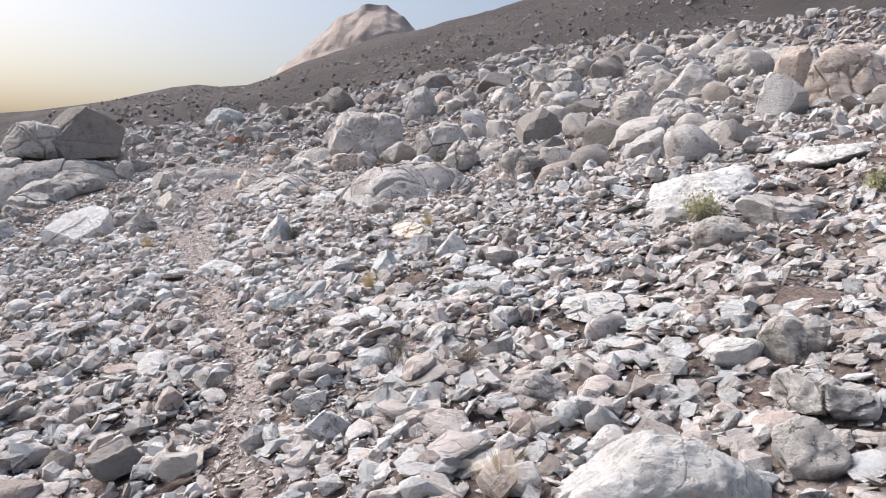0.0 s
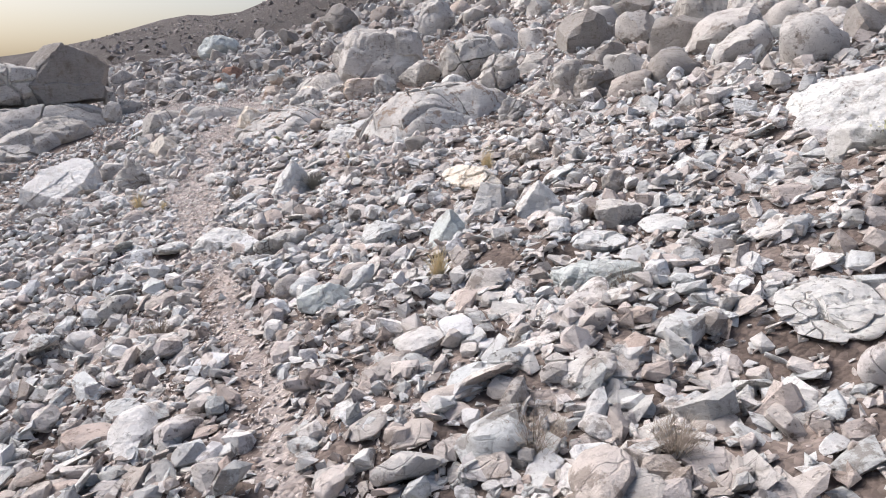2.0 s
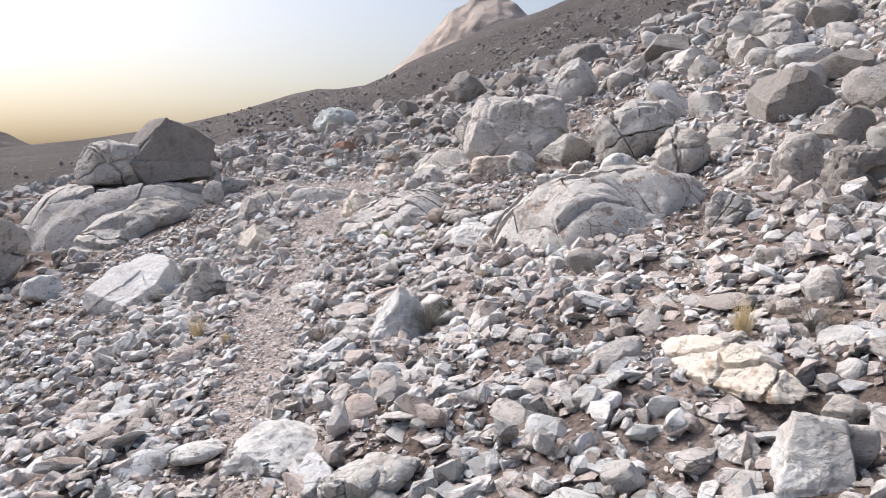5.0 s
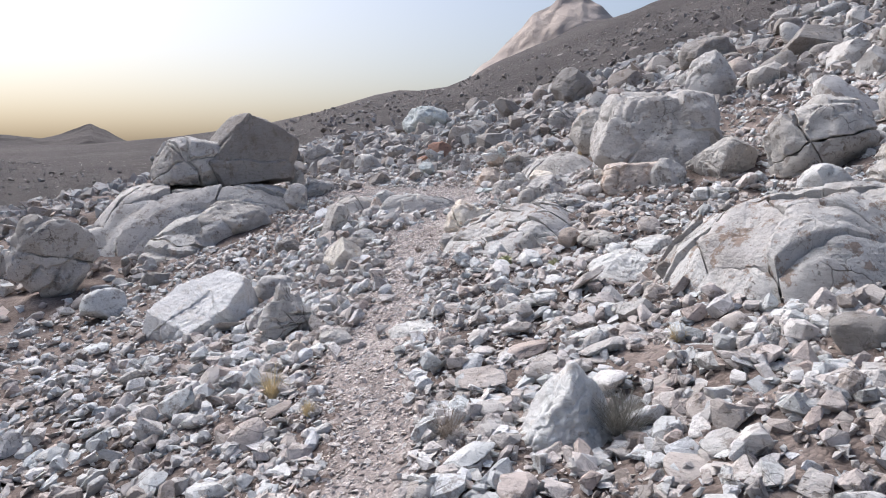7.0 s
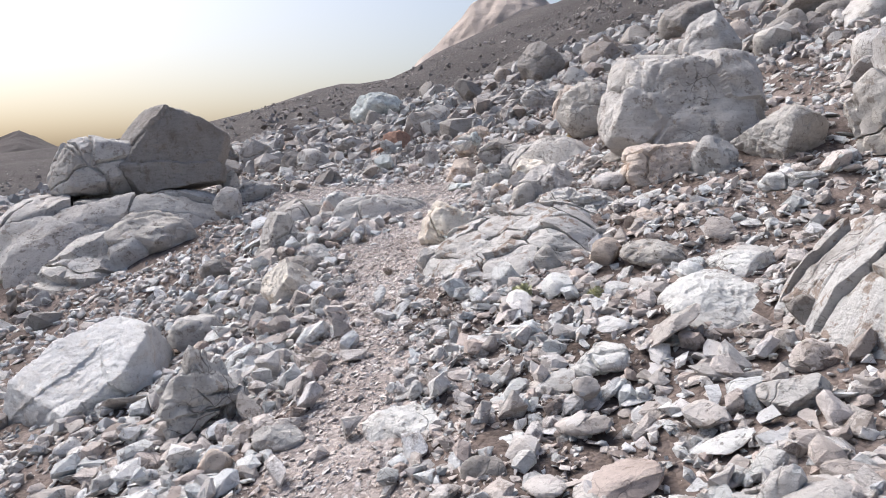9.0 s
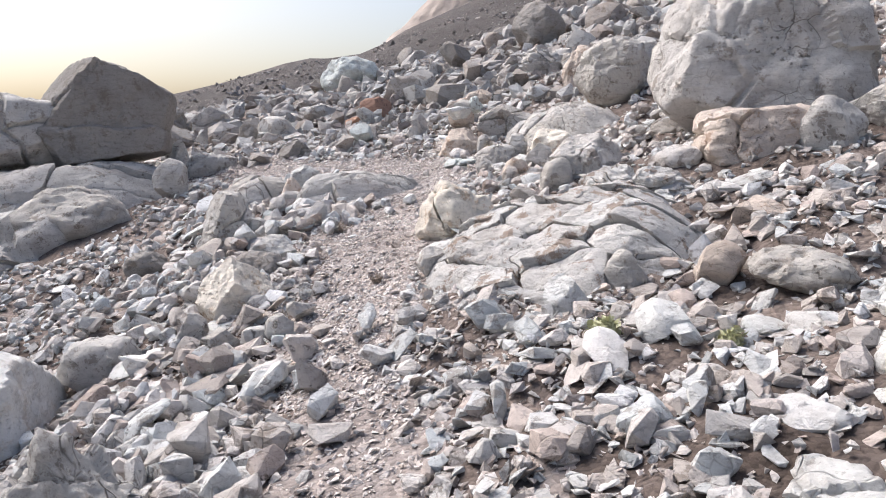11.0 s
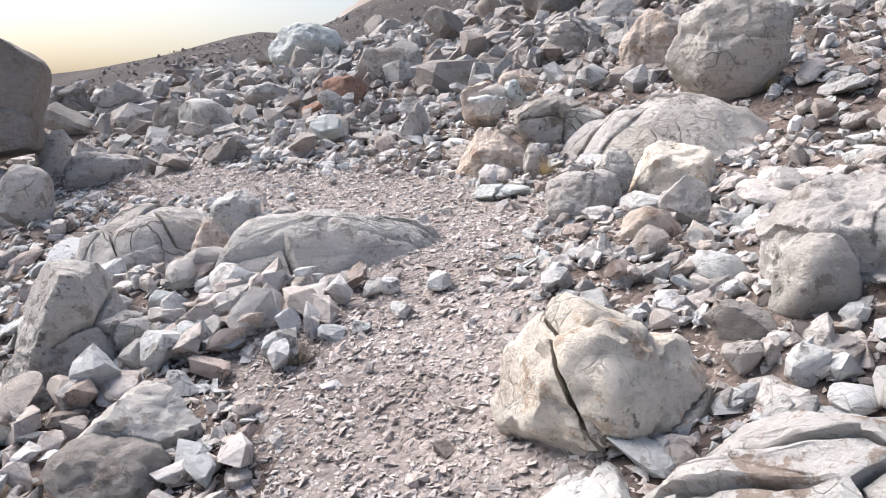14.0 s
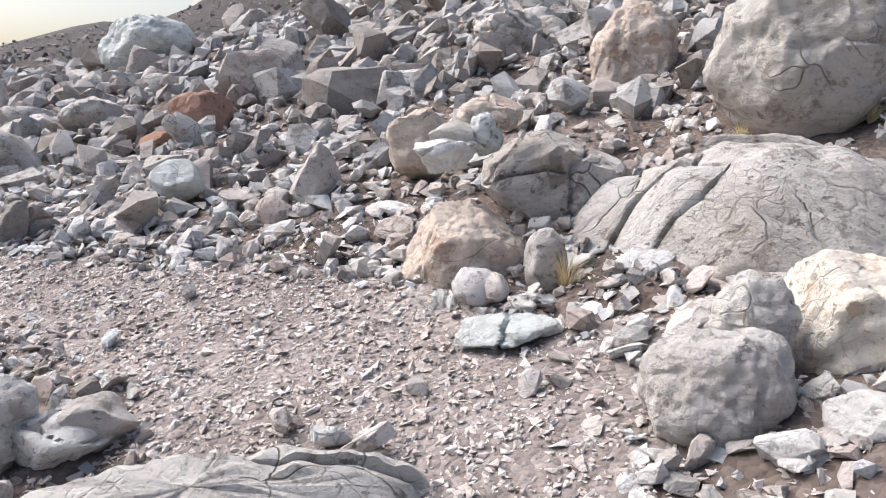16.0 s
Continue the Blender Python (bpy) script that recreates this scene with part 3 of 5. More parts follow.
rock("flat_rock", "large smooth white limestone boulder half buried in gravel", M_SMOOTH, "slab", (0.76, 2.34, 0.43), (0.72, 0.40, 0.44), -17, 401, 6)
rock("rock_block", "dark grey-green angular rock on the slope", M_BOULDER, "angular", (1.51, 2.77, 0.64), (0.40, 0.32, 0.19), -28, 402, 5)
rock("boulder", "cracked grey rock lying among rubble", M_BOULDER, "cracked", (1.30, 2.39, 0.56), (0.24, 0.19, 0.22), -27, 403, 5)
rock("rock_block", "pale pinkish-grey angular block on the slope", M_BOULDER, "angular", (1.66, 3.34, 0.73), (0.30, 0.24, 0.24), -25, 404, 5)
rock("rock_block", "small pale broken block among rubble", M_WHITE, "angular", (1.42, 3.39, 0.65), (0.25, 0.20, 0.18), -22, 405, 5)
rock("flat_rock", "flat white limestone plate tilted on rubble", M_WHITE, "slab", (1.03, 4.70, 0.61), (0.40, 0.51, 0.07), -12, 406, 5)
rock("flat_rock", "flat pale green plate on rubble", M_GREEN, "slab", (1.20, 4.15, 0.62), (0.27, 0.35, 0.06), -15, 407, 5)
rock("flat_rock", "long flat white plate on the slope", M_WHITE, "slab", (2.04, 4.01, 0.81), (0.43, 0.47, 0.08), -26, 408, 5)
rock("rock_block", "dark weathered block on pale slabs", M_BOULDER, "angular", (2.69, 5.94, 1.20), (0.65, 0.52, 0.31), -24, 409, 5)
rock("boulder", "rounded grey boulder beside a shrub", M_BOULDER, "round", (2.20, 5.69, 1.02), (0.52, 0.41, 0.31), -20, 410, 5)
rock("rock_block", "pitted white angular block on rubble", M_WHITE, "angular", (2.05, 6.53, 1.10), (0.34, 0.27, 0.28), -17, 411, 4)
rock("flat_rock", "broad smooth pale slab of bedrock", M_WHITE, "slab", (2.60, 7.49, 1.32), (1.08, 1.41, 0.36), -19, 412, 5)
rock("boulder", "cracked rounded grey stone on soil", M_BOULDER, "cracked", (0.53, 3.37, 0.43), (0.30, 0.24, 0.21), -8, 413, 5)
rock("rock_block", "pale pentagonal stone on gravel", M_WHITE, "angular", (0.73, 2.93, 0.46), (0.15, 0.12, 0.15), -13, 414, 4)
rock("rock_block", "dark grey angular stone on gravel", M_GREY, "angular", (-1.44, 3.37, 0.00), (0.25, 0.20, 0.18), 24, 415, 5)
rock("rock_block", "grey broken stone on gravel", M_BOULDER, "angular", (-1.11, 3.24, 0.06), (0.21, 0.17, 0.13), 20, 416, 4)
rock("boulder", "big warm grey boulder split by cracks", M_TAN, "cracked", (6.07, 11.54, 2.94), (1.14, 0.91, 1.27), -27, 417, 5)
rock("rock_block", "upright tan split block beside boulder", M_TAN, "angular", (5.91, 13.04, 3.23), (0.59, 0.47, 1.14), -24, 418, 4)
rock("boulder", "rounded grey boulder on the upper slope", M_BOULDER, "round", (3.40, 13.56, 2.44), (0.95, 0.76, 1.06), -14, 419, 5)
rock("boulder", "rounded boulder leaning on its neighbour", M_BOULDER, "round", (3.92, 12.71, 2.42), (0.92, 0.73, 0.80), -17, 420, 5)
rock("rock_outcrop", "cracked layered outcrop on the upper slope", M_BOULDER, "layered", (3.07, 20.89, 3.61), (1.74, 1.39, 1.51), -8, 421, 4)
rock("flat_rock", "flat-topped pale boulder on the slope", M_BOULDER, "slab", (4.13, 10.82, 2.11), (0.92, 0.78, 0.41), -21, 422, 5)
rock("flat_rock", "broad pale slabs stepping down slope", M_WHITE, "slab", (4.03, 7.71, 1.74), (0.96, 1.21, 0.29), -27, 423, 5)
rock("boulder", "pale boulder heaped on the upper slope", M_BOULDER, "round", (6.60, 16.81, 3.86), (1.22, 0.98, 1.08), -21, 424, 4)
rock("boulder", "grey boulder among heaped rocks", M_BOULDER, "round", (5.36, 16.55, 3.44), (1.08, 0.87, 0.90), -18, 425, 4)
rock("flat_rock", "pinkish tan slab on the hilltop", M_TAN, "slab", (9.41, 17.32, 4.46), (0.97, 1.26, 0.36), -28, 426, 4)
rock("boulder", "rounded grey boulder low on the slope", M_BOULDER, "round", (-8.99, 18.55, 0.51), (1.34, 1.08, 0.77), 26, 427, 4)
rock("boulder", "dark grey boulder on the hill shoulder", M_GREY, "round", (-0.41, 26.13, 4.14), (1.34, 1.07, 1.01), 1, 428, 4)
rock("rock_block", "dark grey block on the hill shoulder", M_GREY, "angular", (1.44, 24.00, 4.08), (1.18, 0.94, 0.82), -3, 429, 4)
rock("rock_block", "streaked grey-green slab standing in rubble", M_GREEN, "angular", (-1.17, 6.02, 0.29), (0.33, 0.26, 0.21), 12, 430, 5)
rock("rock_block", "pale green-grey angular block", M_GREEN, "angular", (-0.44, 6.80, 0.54), (0.31, 0.25, 0.27), -2, 431, 5, facets=((-0.75, -0.3, 0.55, 0.5), (0.7, -0.2, 0.65, 0.55), (-0.1, -0.9, 0.3, 0.58), (0, 0, -1, 0.6), (0.1, 0, 1, 0.9)))
rock("boulder", "smooth pale rounded boulder in brown soil", M_SMOOTH, "round", (0.16, 6.87, 0.68), (0.37, 0.29, 0.36), -12, 433, 5, facets=((-0.7, -0.2, 0.7, 0.66), (0.65, -0.1, 0.75, 0.6), (0, -0.85, 0.5, 0.62), (0, 0, -1, 0.6), (0.6, -0.75, 0.1, 0.75)))
rock("flat_rock", "flat white slab on rubble", M_WHITE, "slab", (-0.19, 6.05, 0.47), (0.28, 0.34, 0.07), -8, 434, 5)
rock("rock_block", "white angular block broken on one side", M_WHITE, "angular", (0.40, 6.05, 0.60), (0.32, 0.25, 0.13), -20, 435, 5)
rock("rock_block", "grey block with a flat top", M_BOULDER, "angular", (0.57, 6.37, 0.70), (0.28, 0.22, 0.19), -21, 436, 5)
rock("rock_block", "pale grey block on gravel", M_BOULDER, "angular", (-2.74, 6.78, 0.04), (0.25, 0.20, 0.18), 32, 437, 5)
rock("rock_block", "pale angular stone with a pointed top", M_WHITE, "angular", (-0.94, 7.08, 0.45), (0.27, 0.21, 0.21), 6, 438, 5)
rock("flat_rock", "streaked grey-green bedrock hump", M_GREEN, "slab", (0.28, 5.56, 0.51), (0.50, 0.23, 0.19), -21, 439, 6)
rock("rock_block", "grey stone in gravel", M_BOULDER, "angular", (-0.67, 6.09, 0.39), (0.11, 0.09, 0.13), 2, 440, 4)
rock("flat_rock", "flat pale stone on brown soil", M_WHITE, "slab", (0.77, 6.12, 0.69), (0.28, 0.21, 0.06), -26, 441, 5)
rock("boulder", "dark mottled rounded stone", M_GREY, "round", (0.71, 7.12, 0.80), (0.17, 0.14, 0.20), -19, 442, 4)
rock("flat_rock", "smooth white bedrock slab beside the trail", M_WHITE, "slab", (-2.41, 8.15, 0.22), (0.56, 0.58, 0.18), 23, 443, 5)
rock("flat_rock", "smooth pale bedrock slab beside the trail", M_WHITE, "slab", (-1.78, 7.69, 0.30), (0.46, 0.40, 0.15), 16, 444, 5)
rock("flat_rock", "low pale bedrock slab beside gravel", M_WHITE, "slab", (-2.90, 8.30, 0.12), (0.32, 0.41, 0.10), 29, 445, 5)
rock("rock_block", "large bright white block with dark pits", M_SMOOTH, "angular", (-0.17, 7.18, 0.60), (0.34, 0.40, 0.40), -14, 446, 6, facets=((-0.85, -0.1, 0.35, 0.62), (0.9, -0.1, 0.3, 0.62), (0.05, -0.75, 0.7, 0.5), (0, 0, -1, 0.6), (0.1, 0.1, 1, 0.85)))
rock("rock_block", "grey stone beside a white block", M_BOULDER, "angular", (-0.01, 7.27, 0.67), (0.14, 0.11, 0.18), -20, 447, 4)
rock("boulder", "pale boulder high on the slope", M_BOULDER, "round", (4.06, 23.00, 4.52), (0.93, 0.75, 1.02), -15, 448, 4)
rock("rock_outcrop", "cracked grey outcrop high on the slope", M_GREY, "layered", (3.05, 21.73, 3.75), (1.78, 1.43, 1.18), -13, 449, 4)
rock("rock_block", "white shoulder block of an outcrop", M_WHITE, "angular", (-0.33, 13.56, 1.39), (0.48, 0.38, 0.53), -4, 451, 4)
rock("boulder", "rounded grey boulder with ochre foot", M_BOULDER, "round", (0.16, 12.38, 1.27), (0.43, 0.34, 0.34), -8, 452, 4)
rock("boulder", "long rounded grey boulder, split at one end", M_BOULDER, "cracked", (-0.04, 15.41, 1.79), (1.19, 0.95, 1.12), -5, 453, 5)
rock("boulder", "round cracked grey boulder", M_BOULDER, "cracked", (0.32, 13.51, 1.54), (0.72, 0.58, 0.80), -8, 454, 5)
rock("boulder", "cracked grey block on the slope", M_BOULDER, "cracked", (0.35, 10.99, 1.15), (0.36, 0.29, 0.38), -12, 455, 4)
rock("boulder", "small smooth pale boulder on rubble", M_BOULDER, "round", (0.30, 9.56, 0.96), (0.22, 0.18, 0.21), -15, 456, 4)
rock("rock_block", "small dark grey pointed rock", M_GREY, "angular", (-0.78, 10.46, 0.82), (0.31, 0.25, 0.25), -2, 457, 4)
rock("boulder", "upright grey boulder on the upper slope", M_BOULDER, "round", (-0.68, 21.71, 3.03), (0.94, 0.75, 1.39), -1, 458, 4)
rock("rock_outcrop", "dark split rock beside the trail", M_BOULDER, "layered", (-6.19, 14.69, 0.12), (0.52, 0.42, 0.34), 28, 459, 4)
rock("boulder", "rounded pale boulder behind dry grass", M_BOULDER, "round", (0.38, 8.86, 0.92), (0.22, 0.17, 0.24), -18, 460, 4)
rock("flat_rock", "flat pale stone near the dry bush", M_WHITE, "slab", (0.26, 8.25, 0.80), (0.21, 0.27, 0.06), -19, 461, 4)
rock("rock_block", "white angular stone on the slope", M_WHITE, "angular", (0.19, 7.91, 0.75), (0.16, 0.13, 0.12), -20, 462, 4)
rock("rock_block", "pale block near the white block", M_BOULDER, "angular", (0.06, 7.59, 0.69), (0.17, 0.14, 0.12), -20, 463, 4)
rock("rock_block", "pale wedge-shaped stone in rubble", M_WHITE, "angular", (-0.57, 7.82, 0.59), (0.15, 0.12, 0.16), -7, 464, 4)
rock("rock_block", "small white angular stone", M_WHITE, "angular", (-1.32, 8.35, 0.47), (0.15, 0.12, 0.10), 6, 465, 4)
rock("rock_block", "tan-grey stone with pointed top", M_BOULDER, "angular", (-0.76, 7.35, 0.50), (0.16, 0.13, 0.14), -4, 466, 4)
rock("rock_block", "pale broken stone leaning on another", M_WHITE, "angular", (-1.03, 7.79, 0.49), (0.19, 0.15, 0.15), 2, 467, 4)
rock("boulder", "grey boulder in the heaped slope", M_BOULDER, "round", (1.12, 11.90, 1.51), (0.45, 0.36, 0.59), -16, 468, 5)
rock("rock_outcrop", "brown-grey layered outcrop in the slope", M_GREY, "layered", (1.33, 11.15, 1.40), (0.47, 0.38, 0.54), -20, 469, 5)
rock("flat_rock", "pale slab wedged in the slope", M_BOULDER, "slab", (0.82, 12.52, 1.39), (0.57, 0.61, 0.25), -13, 470, 5)
rock("boulder", "big rounded pale boulder on the lower slope", M_BOULDER, "cracked", (-10.65, 16.01, 0.26), (1.29, 1.03, 1.39), 45, 471, 5)
rock("boulder", "pale rounded boulder low on the slope", M_BOULDER, "round", (-12.49, 16.61, -0.11), (0.43, 0.35, 0.91), 49, 472, 4)
rock("rock_block", "square white block on the slope", M_WHITE, "angular", (-8.79, 14.81, -0.24), (0.57, 0.46, 0.47), 42, 473, 4)
rock("rock_block", "large white tilted slab with a dark hollow beneath", M_SMOOTH, "angular", (-6.62, 13.80, -0.02), (1.30, 1.2, 0.85), 36, 474, 6, facets=((-0.50, -0.45, 0.75, 0.42), (0.95, -0.25, 0.1, 0.62), (0.25, -1, -0.1, 0.62), (0, 0, -1, 0.6), (0, 0.8, 0.5, 0.7), (-0.9, -0.5, 0.1, 0.62), (-0.4, 0.9, 0.1, 0.62), (0.6, -0.8, 0.2, 0.68)))
rock("boulder", "white fin-shaped outcrop beside a shrub", M_SMOOTH, "round", (-2.16, 9.98, 0.45), (0.50, 0.42, 0.52), 1, 475, 6, facets=((-0.78, -0.25, 0.55, 0.52), (0.85, -0.3, 0.42, 0.50), (-0.1, -1, 0.35, 0.6), (0, 0, -1, 0.7)))
rock("flat_rock", "broad white bedrock slab", M_WHITE, "slab", (-2.00, 12.94, 0.76), (0.59, 0.77, 0.27), -1, 476, 5)
rock("flat_rock", "white slab with a dark pit", M_WHITE, "slab", (-1.77, 13.44, 0.88), (0.44, 0.58, 0.20), -3, 477, 5)
rock("flat_rock", "flat pinkish-white bedrock on the trail", M_WHITE, "slab", (-3.60, 12.08, 0.30), (0.38, 0.50, 0.12), 18, 478, 5)
rock("rock_outcrop", "splintered upright layered rock", M_BOULDER, "layered", (-5.03, 12.73, 0.15), (0.47, 0.37, 0.80), 29, 479, 5)
rock("flat_rock", "flat white slab on the slope", M_WHITE, "slab", (-1.77, 10.69, 0.55), (0.29, 0.25, 0.09), -6, 480, 5)
rock("flat_rock", "flat pale slab beside dry grass", M_WHITE, "slab", (-1.51, 10.78, 0.61), (0.28, 0.29, 0.08), -11, 481, 5)
rock("boulder", "huge rounded grey boulder crossed by deep cracks", M_BOULDER, "cracked", (-1.74, 16.95, 1.98), (1.65, 1.3, 1.2), -6, 482, 6, facets=((0, -1, 0.22, 0.60), (0.05, -0.1, 1, 0.66), (-0.9, -0.35, 0.3, 0.74), (0.95, -0.2, 0.1, 0.8), (-0.4, -0.6, 0.75, 0.76), (0.5, -0.5, 0.75, 0.8), (0, 0, -1, 0.7), (0.6, -0.8, 0.1, 0.78)))
rock("boulder", "brown-grey block split by a vertical crack", M_TAN, "cracked", (-1.95, 16.0, 1.44), (0.82, 0.66, 0.42), -6, 483, 6, facets=((-1, -0.1, 0.1, 0.75), (1, -0.1, 0.1, 0.75), (0, -1, 0.1, 0.65), (-0.1, 0, 1, 0.68), (0, 0, -1, 0.7), (-0.7, -0.7, 0.3, 0.85)))
rock("rock_block", "big angular grey boulder leaning on another", M_BOULDER, "angular", (-1.00, 15.93, 1.62), (0.83, 0.66, 0.67), -13, 484, 5)
rock("boulder", "round grey boulder at the foot of larger ones", M_BOULDER, "round", (-1.57, 15.69, 1.44), (0.41, 0.33, 0.52), -9, 485, 4)
rock("rock_block", "huge dark grey angular boulder perched on a ledge", M_GREY, "angular", (-9.72, 20.57, 1.84), (2.0, 1.5, 1.55), 31, 486, 6, facets=((-0.80, -0.25, 0.60, 0.66), (0.15, 0.1, 1, 0.80), (0.55, -0.1, 0.75, 0.86), (0.97, -0.2, -0.2, 0.80), (0.15, -0.1, -1, 0.55), (-0.2, -1, 0.15, 0.62), (0.5, -0.85, 0.2, 0.74), (-0.9, -0.1, -0.4, 0.80)))
rock("boulder", "rounded pale boulder split from the perched one", M_BOULDER, "cracked", (-10.80, 19.90, 1.62), (1.45, 1.1, 1.08), 36, 487, 6, facets=((-0.85, -0.2, 0.40, 0.72), (-0.3, 0, 0.9, 0.78), (0.3, 0, 1, 0.80), (0, -0.1, -1, 0.6), (0, -1, 0.25, 0.72), (-0.6, -0.7, 0.3, 0.8), (1, 0, 0.2, 0.8)))
rock("boulder", "rounded bulge of the bedrock ledge", M_BOULDER, "round", (-9.17, 18.76, 0.57), (1.03, 0.83, 0.80), 33, 488, 5)
rock("boulder", "long smooth rounded grey stone", M_BOULDER, "round", (-2.24, 13.94, 0.89), (0.44, 0.35, 0.22), -5, 489, 5)
rock("rock_block", "tan angular stone beside a long one", M_TAN, "angular", (-2.56, 14.08, 0.88), (0.23, 0.18, 0.24), -1, 490, 4)
rock("rock_block", "grey angular block with a flat top", M_BOULDER, "angular", (-1.89, 11.67, 0.66), (0.28, 0.22, 0.18), -14, 491, 5)
rock("rock_block", "dark grey block on pale rubble", M_GREY, "angular", (-1.61, 12.45, 0.82), (0.25, 0.20, 0.17), -16, 492, 5)
rock("flat_rock", "flat bright white stone on rubble", M_WHITE, "slab", (-1.11, 14.89, 1.31), (0.51, 0.28, 0.19), -14, 493, 5)
rock("flat_rock", "tilted pale plate in the rubble", M_WHITE, "slab", (-2.62, 12.44, 0.55), (0.36, 0.40, 0.16), -1, 494, 5)
rock("flat_rock", "pale plate beside the trail", M_WHITE, "slab", (-3.07, 11.73, 0.36), (0.25, 0.30, 0.07), 7, 495, 5)
rock("boulder", "streaked grey lump beside the trail", M_GREY, "round", (-3.10, 11.46, 0.36), (0.21, 0.17, 0.18), 9, 496, 5)
rock("rock_block", "pale stone edging the trail", M_BOULDER, "angular", (-4.29, 12.16, 0.20), (0.28, 0.22, 0.16), 25, 497, 5)
rock("boulder", "tan rounded stone edging the trail", M_TAN, "round", (-4.57, 11.99, 0.11), (0.19, 0.15, 0.18), 29, 498, 4)
rock("boulder", "grey boulder high on the slope", M_BOULDER, "round", (-0.91, 24.05, 3.37), (0.65, 0.52, 0.51), -7, 499, 4)
rock("boulder", "dark overhanging boulder high on the slope", M_GREY, "round", (-3.67, 25.97, 3.49), (1.09, 0.87, 1.05), 3, 500, 4)
rock("boulder", "tan boulder high on the slope", M_TAN, "round", (-0.01, 23.18, 3.41), (0.75, 0.60, 0.68), -10, 501, 4)
rock("rock_block", "pale upright split stone", M_BOULDER, "angular", (-8.23, 19.50, 0.98), (0.44, 0.36, 0.52), 27, 502, 4)
rock("boulder", "rounded grey stone beside cracked boulder", M_BOULDER, "round", (-3.31, 16.24, 1.13), (0.28, 0.23, 0.37), 5, 503, 4)
rock("rock_block", "tan angular block on the slope", M_TAN, "angular", (-2.24, 14.65, 1.05), (0.33, 0.26, 0.22), -4, 504, 4)
rock("rock_outcrop", "white slab speckled with brown lichen", M_LICHEN, "layered", (-2.80, 15.67, 1.13), (0.74, 0.59, 0.29), -17, 513, 6)
rock("boulder", "round pale boulder split by one dark crack", M_CREAM, "cracked", (-4.02, 15.90, 0.89), (0.65, 0.52, 0.57), 2, 514, 6)
rock("rock_block", "pyramid-shaped white and tan stone", M_CREAM, "angular", (-5.49, 15.22, 0.50), (0.52, 0.44, 0.46), 28, 515, 6, facets=((-0.62, -0.35, 0.66, 0.52), (0.55, -0.40, 0.72, 0.55), (0.05, 0.7, 0.65, 0.6), (0.1, -0.95, -0.1, 0.66), (0, 0, -1, 0.5), (0.8, -0.3, -0.5, 0.75), (-0.8, -0.3, -0.5, 0.75)))
rock("rock_block", "pale broken stone with a dark notch", M_BOULDER, "angular", (-5.60, 16.15, 0.59), (0.44, 0.36, 0.30), 23, 516, 5)
rock("rock_block", "pale grey wedge of rock standing up", M_BOULDER, "angular", (-6.06, 16.81, 0.66), (0.36, 0.29, 0.29), 25, 517, 5)
rock("rock_outcrop", "upright layered grey outcrop beside the trail", M_BOULDER, "angular", (-6.21, 16.77, 0.62), (0.64, 0.50, 0.82), 27, 518, 6, facets=((-0.80, -0.2, 0.50, 0.56), (0.80, -0.2, 0.45, 0.60), (0, -1, 0.25, 0.60), (0.1, 0, 1, 0.86), (0, 0, -1, 0.7), (-0.5, -0.8, 0.2, 0.70), (0.5, -0.8, 0.3, 0.70)))
rock("boulder", "pitted brown-grey stone on the trail edge", M_GREY, "round", (-5.60, 15.95, 0.51), (0.42, 0.33, 0.24), 24, 519, 5)
rock("rock_block", "grey-white angular block beside the slabs", M_WHITE, "angular", (-3.26, 14.05, 0.71), (0.25, 0.20, 0.28), -17, 520, 5)
rock("boulder", "cracked pale boulder beside the slabs", M_BOULDER, "cracked", (-2.99, 14.27, 0.78), (0.24, 0.19, 0.29), -22, 521, 5)
rock("rock_block", "pale angular stone edging the trail", M_BOULDER, "angular", (-5.32, 14.61, 0.30), (0.25, 0.20, 0.18), 30, 522, 5)
rock("rock_block", "pale leaning stone edging the trail", M_BOULDER, "angular", (-5.61, 14.79, 0.30), (0.24, 0.19, 0.27), 33, 523, 5)
rock("rock_block", "pale block edging the trail", M_BOULDER, "angular", (-4.93, 14.61, 0.40), (0.21, 0.16, 0.18), 23, 524, 5)
rock("rock_block", "grey block edging the trail", M_BOULDER, "angular", (-5.10, 14.60, 0.34), (0.17, 0.13, 0.12), 26, 525, 4)
rock("boulder", "brown-grey shadowed boulder below the big one", M_GREY, "round", (-2.19, 17.28, 1.44), (0.67, 0.54, 0.40), -18, 526, 5)
rock("rock_block", "pale splintered rock beside white slabs", M_BOULDER, "angular", (-4.08, 15.13, 0.70), (0.25, 0.20, 0.23), 4, 527, 5)
rock("boulder", "dark brown stone in soil", M_GREY, "round", (-6.98, 16.67, 0.39), (0.41, 0.33, 0.25), 34, 528, 5)
rock("flat_rock", "rounded white stone below the split boulder", M_WHITE, "slab", (-4.11, 15.49, 0.70), (0.27, 0.34, 0.16), 4, 529, 5)
rock("boulder", "tan rounded stone leaning on bedrock", M_TAN, "round", (-6.00, 17.87, 0.90), (0.23, 0.19, 0.36), 24, 531, 5)
rock("boulder", "smooth white stone perched on bedrock", M_WHITE, "round", (-6.04, 18.37, 1.02), (0.32, 0.25, 0.33), 22, 532, 5)
rock("rock_block", "pale stone behind bedrock", M_BOULDER, "angular", (-5.73, 18.42, 1.00), (0.26, 0.21, 0.17), 17, 534, 5)
rock("rock_block", "green-grey block at the trail edge", M_GREEN, "angular", (-6.00, 17.26, 0.74), (0.20, 0.16, 0.15), 29, 535, 5)
rock("flat_rock", "small bright white stone on gravel", M_WHITE, "slab", (-4.05, 16.80, 0.95), (0.17, 0.13, 0.09), -17, 536, 5)
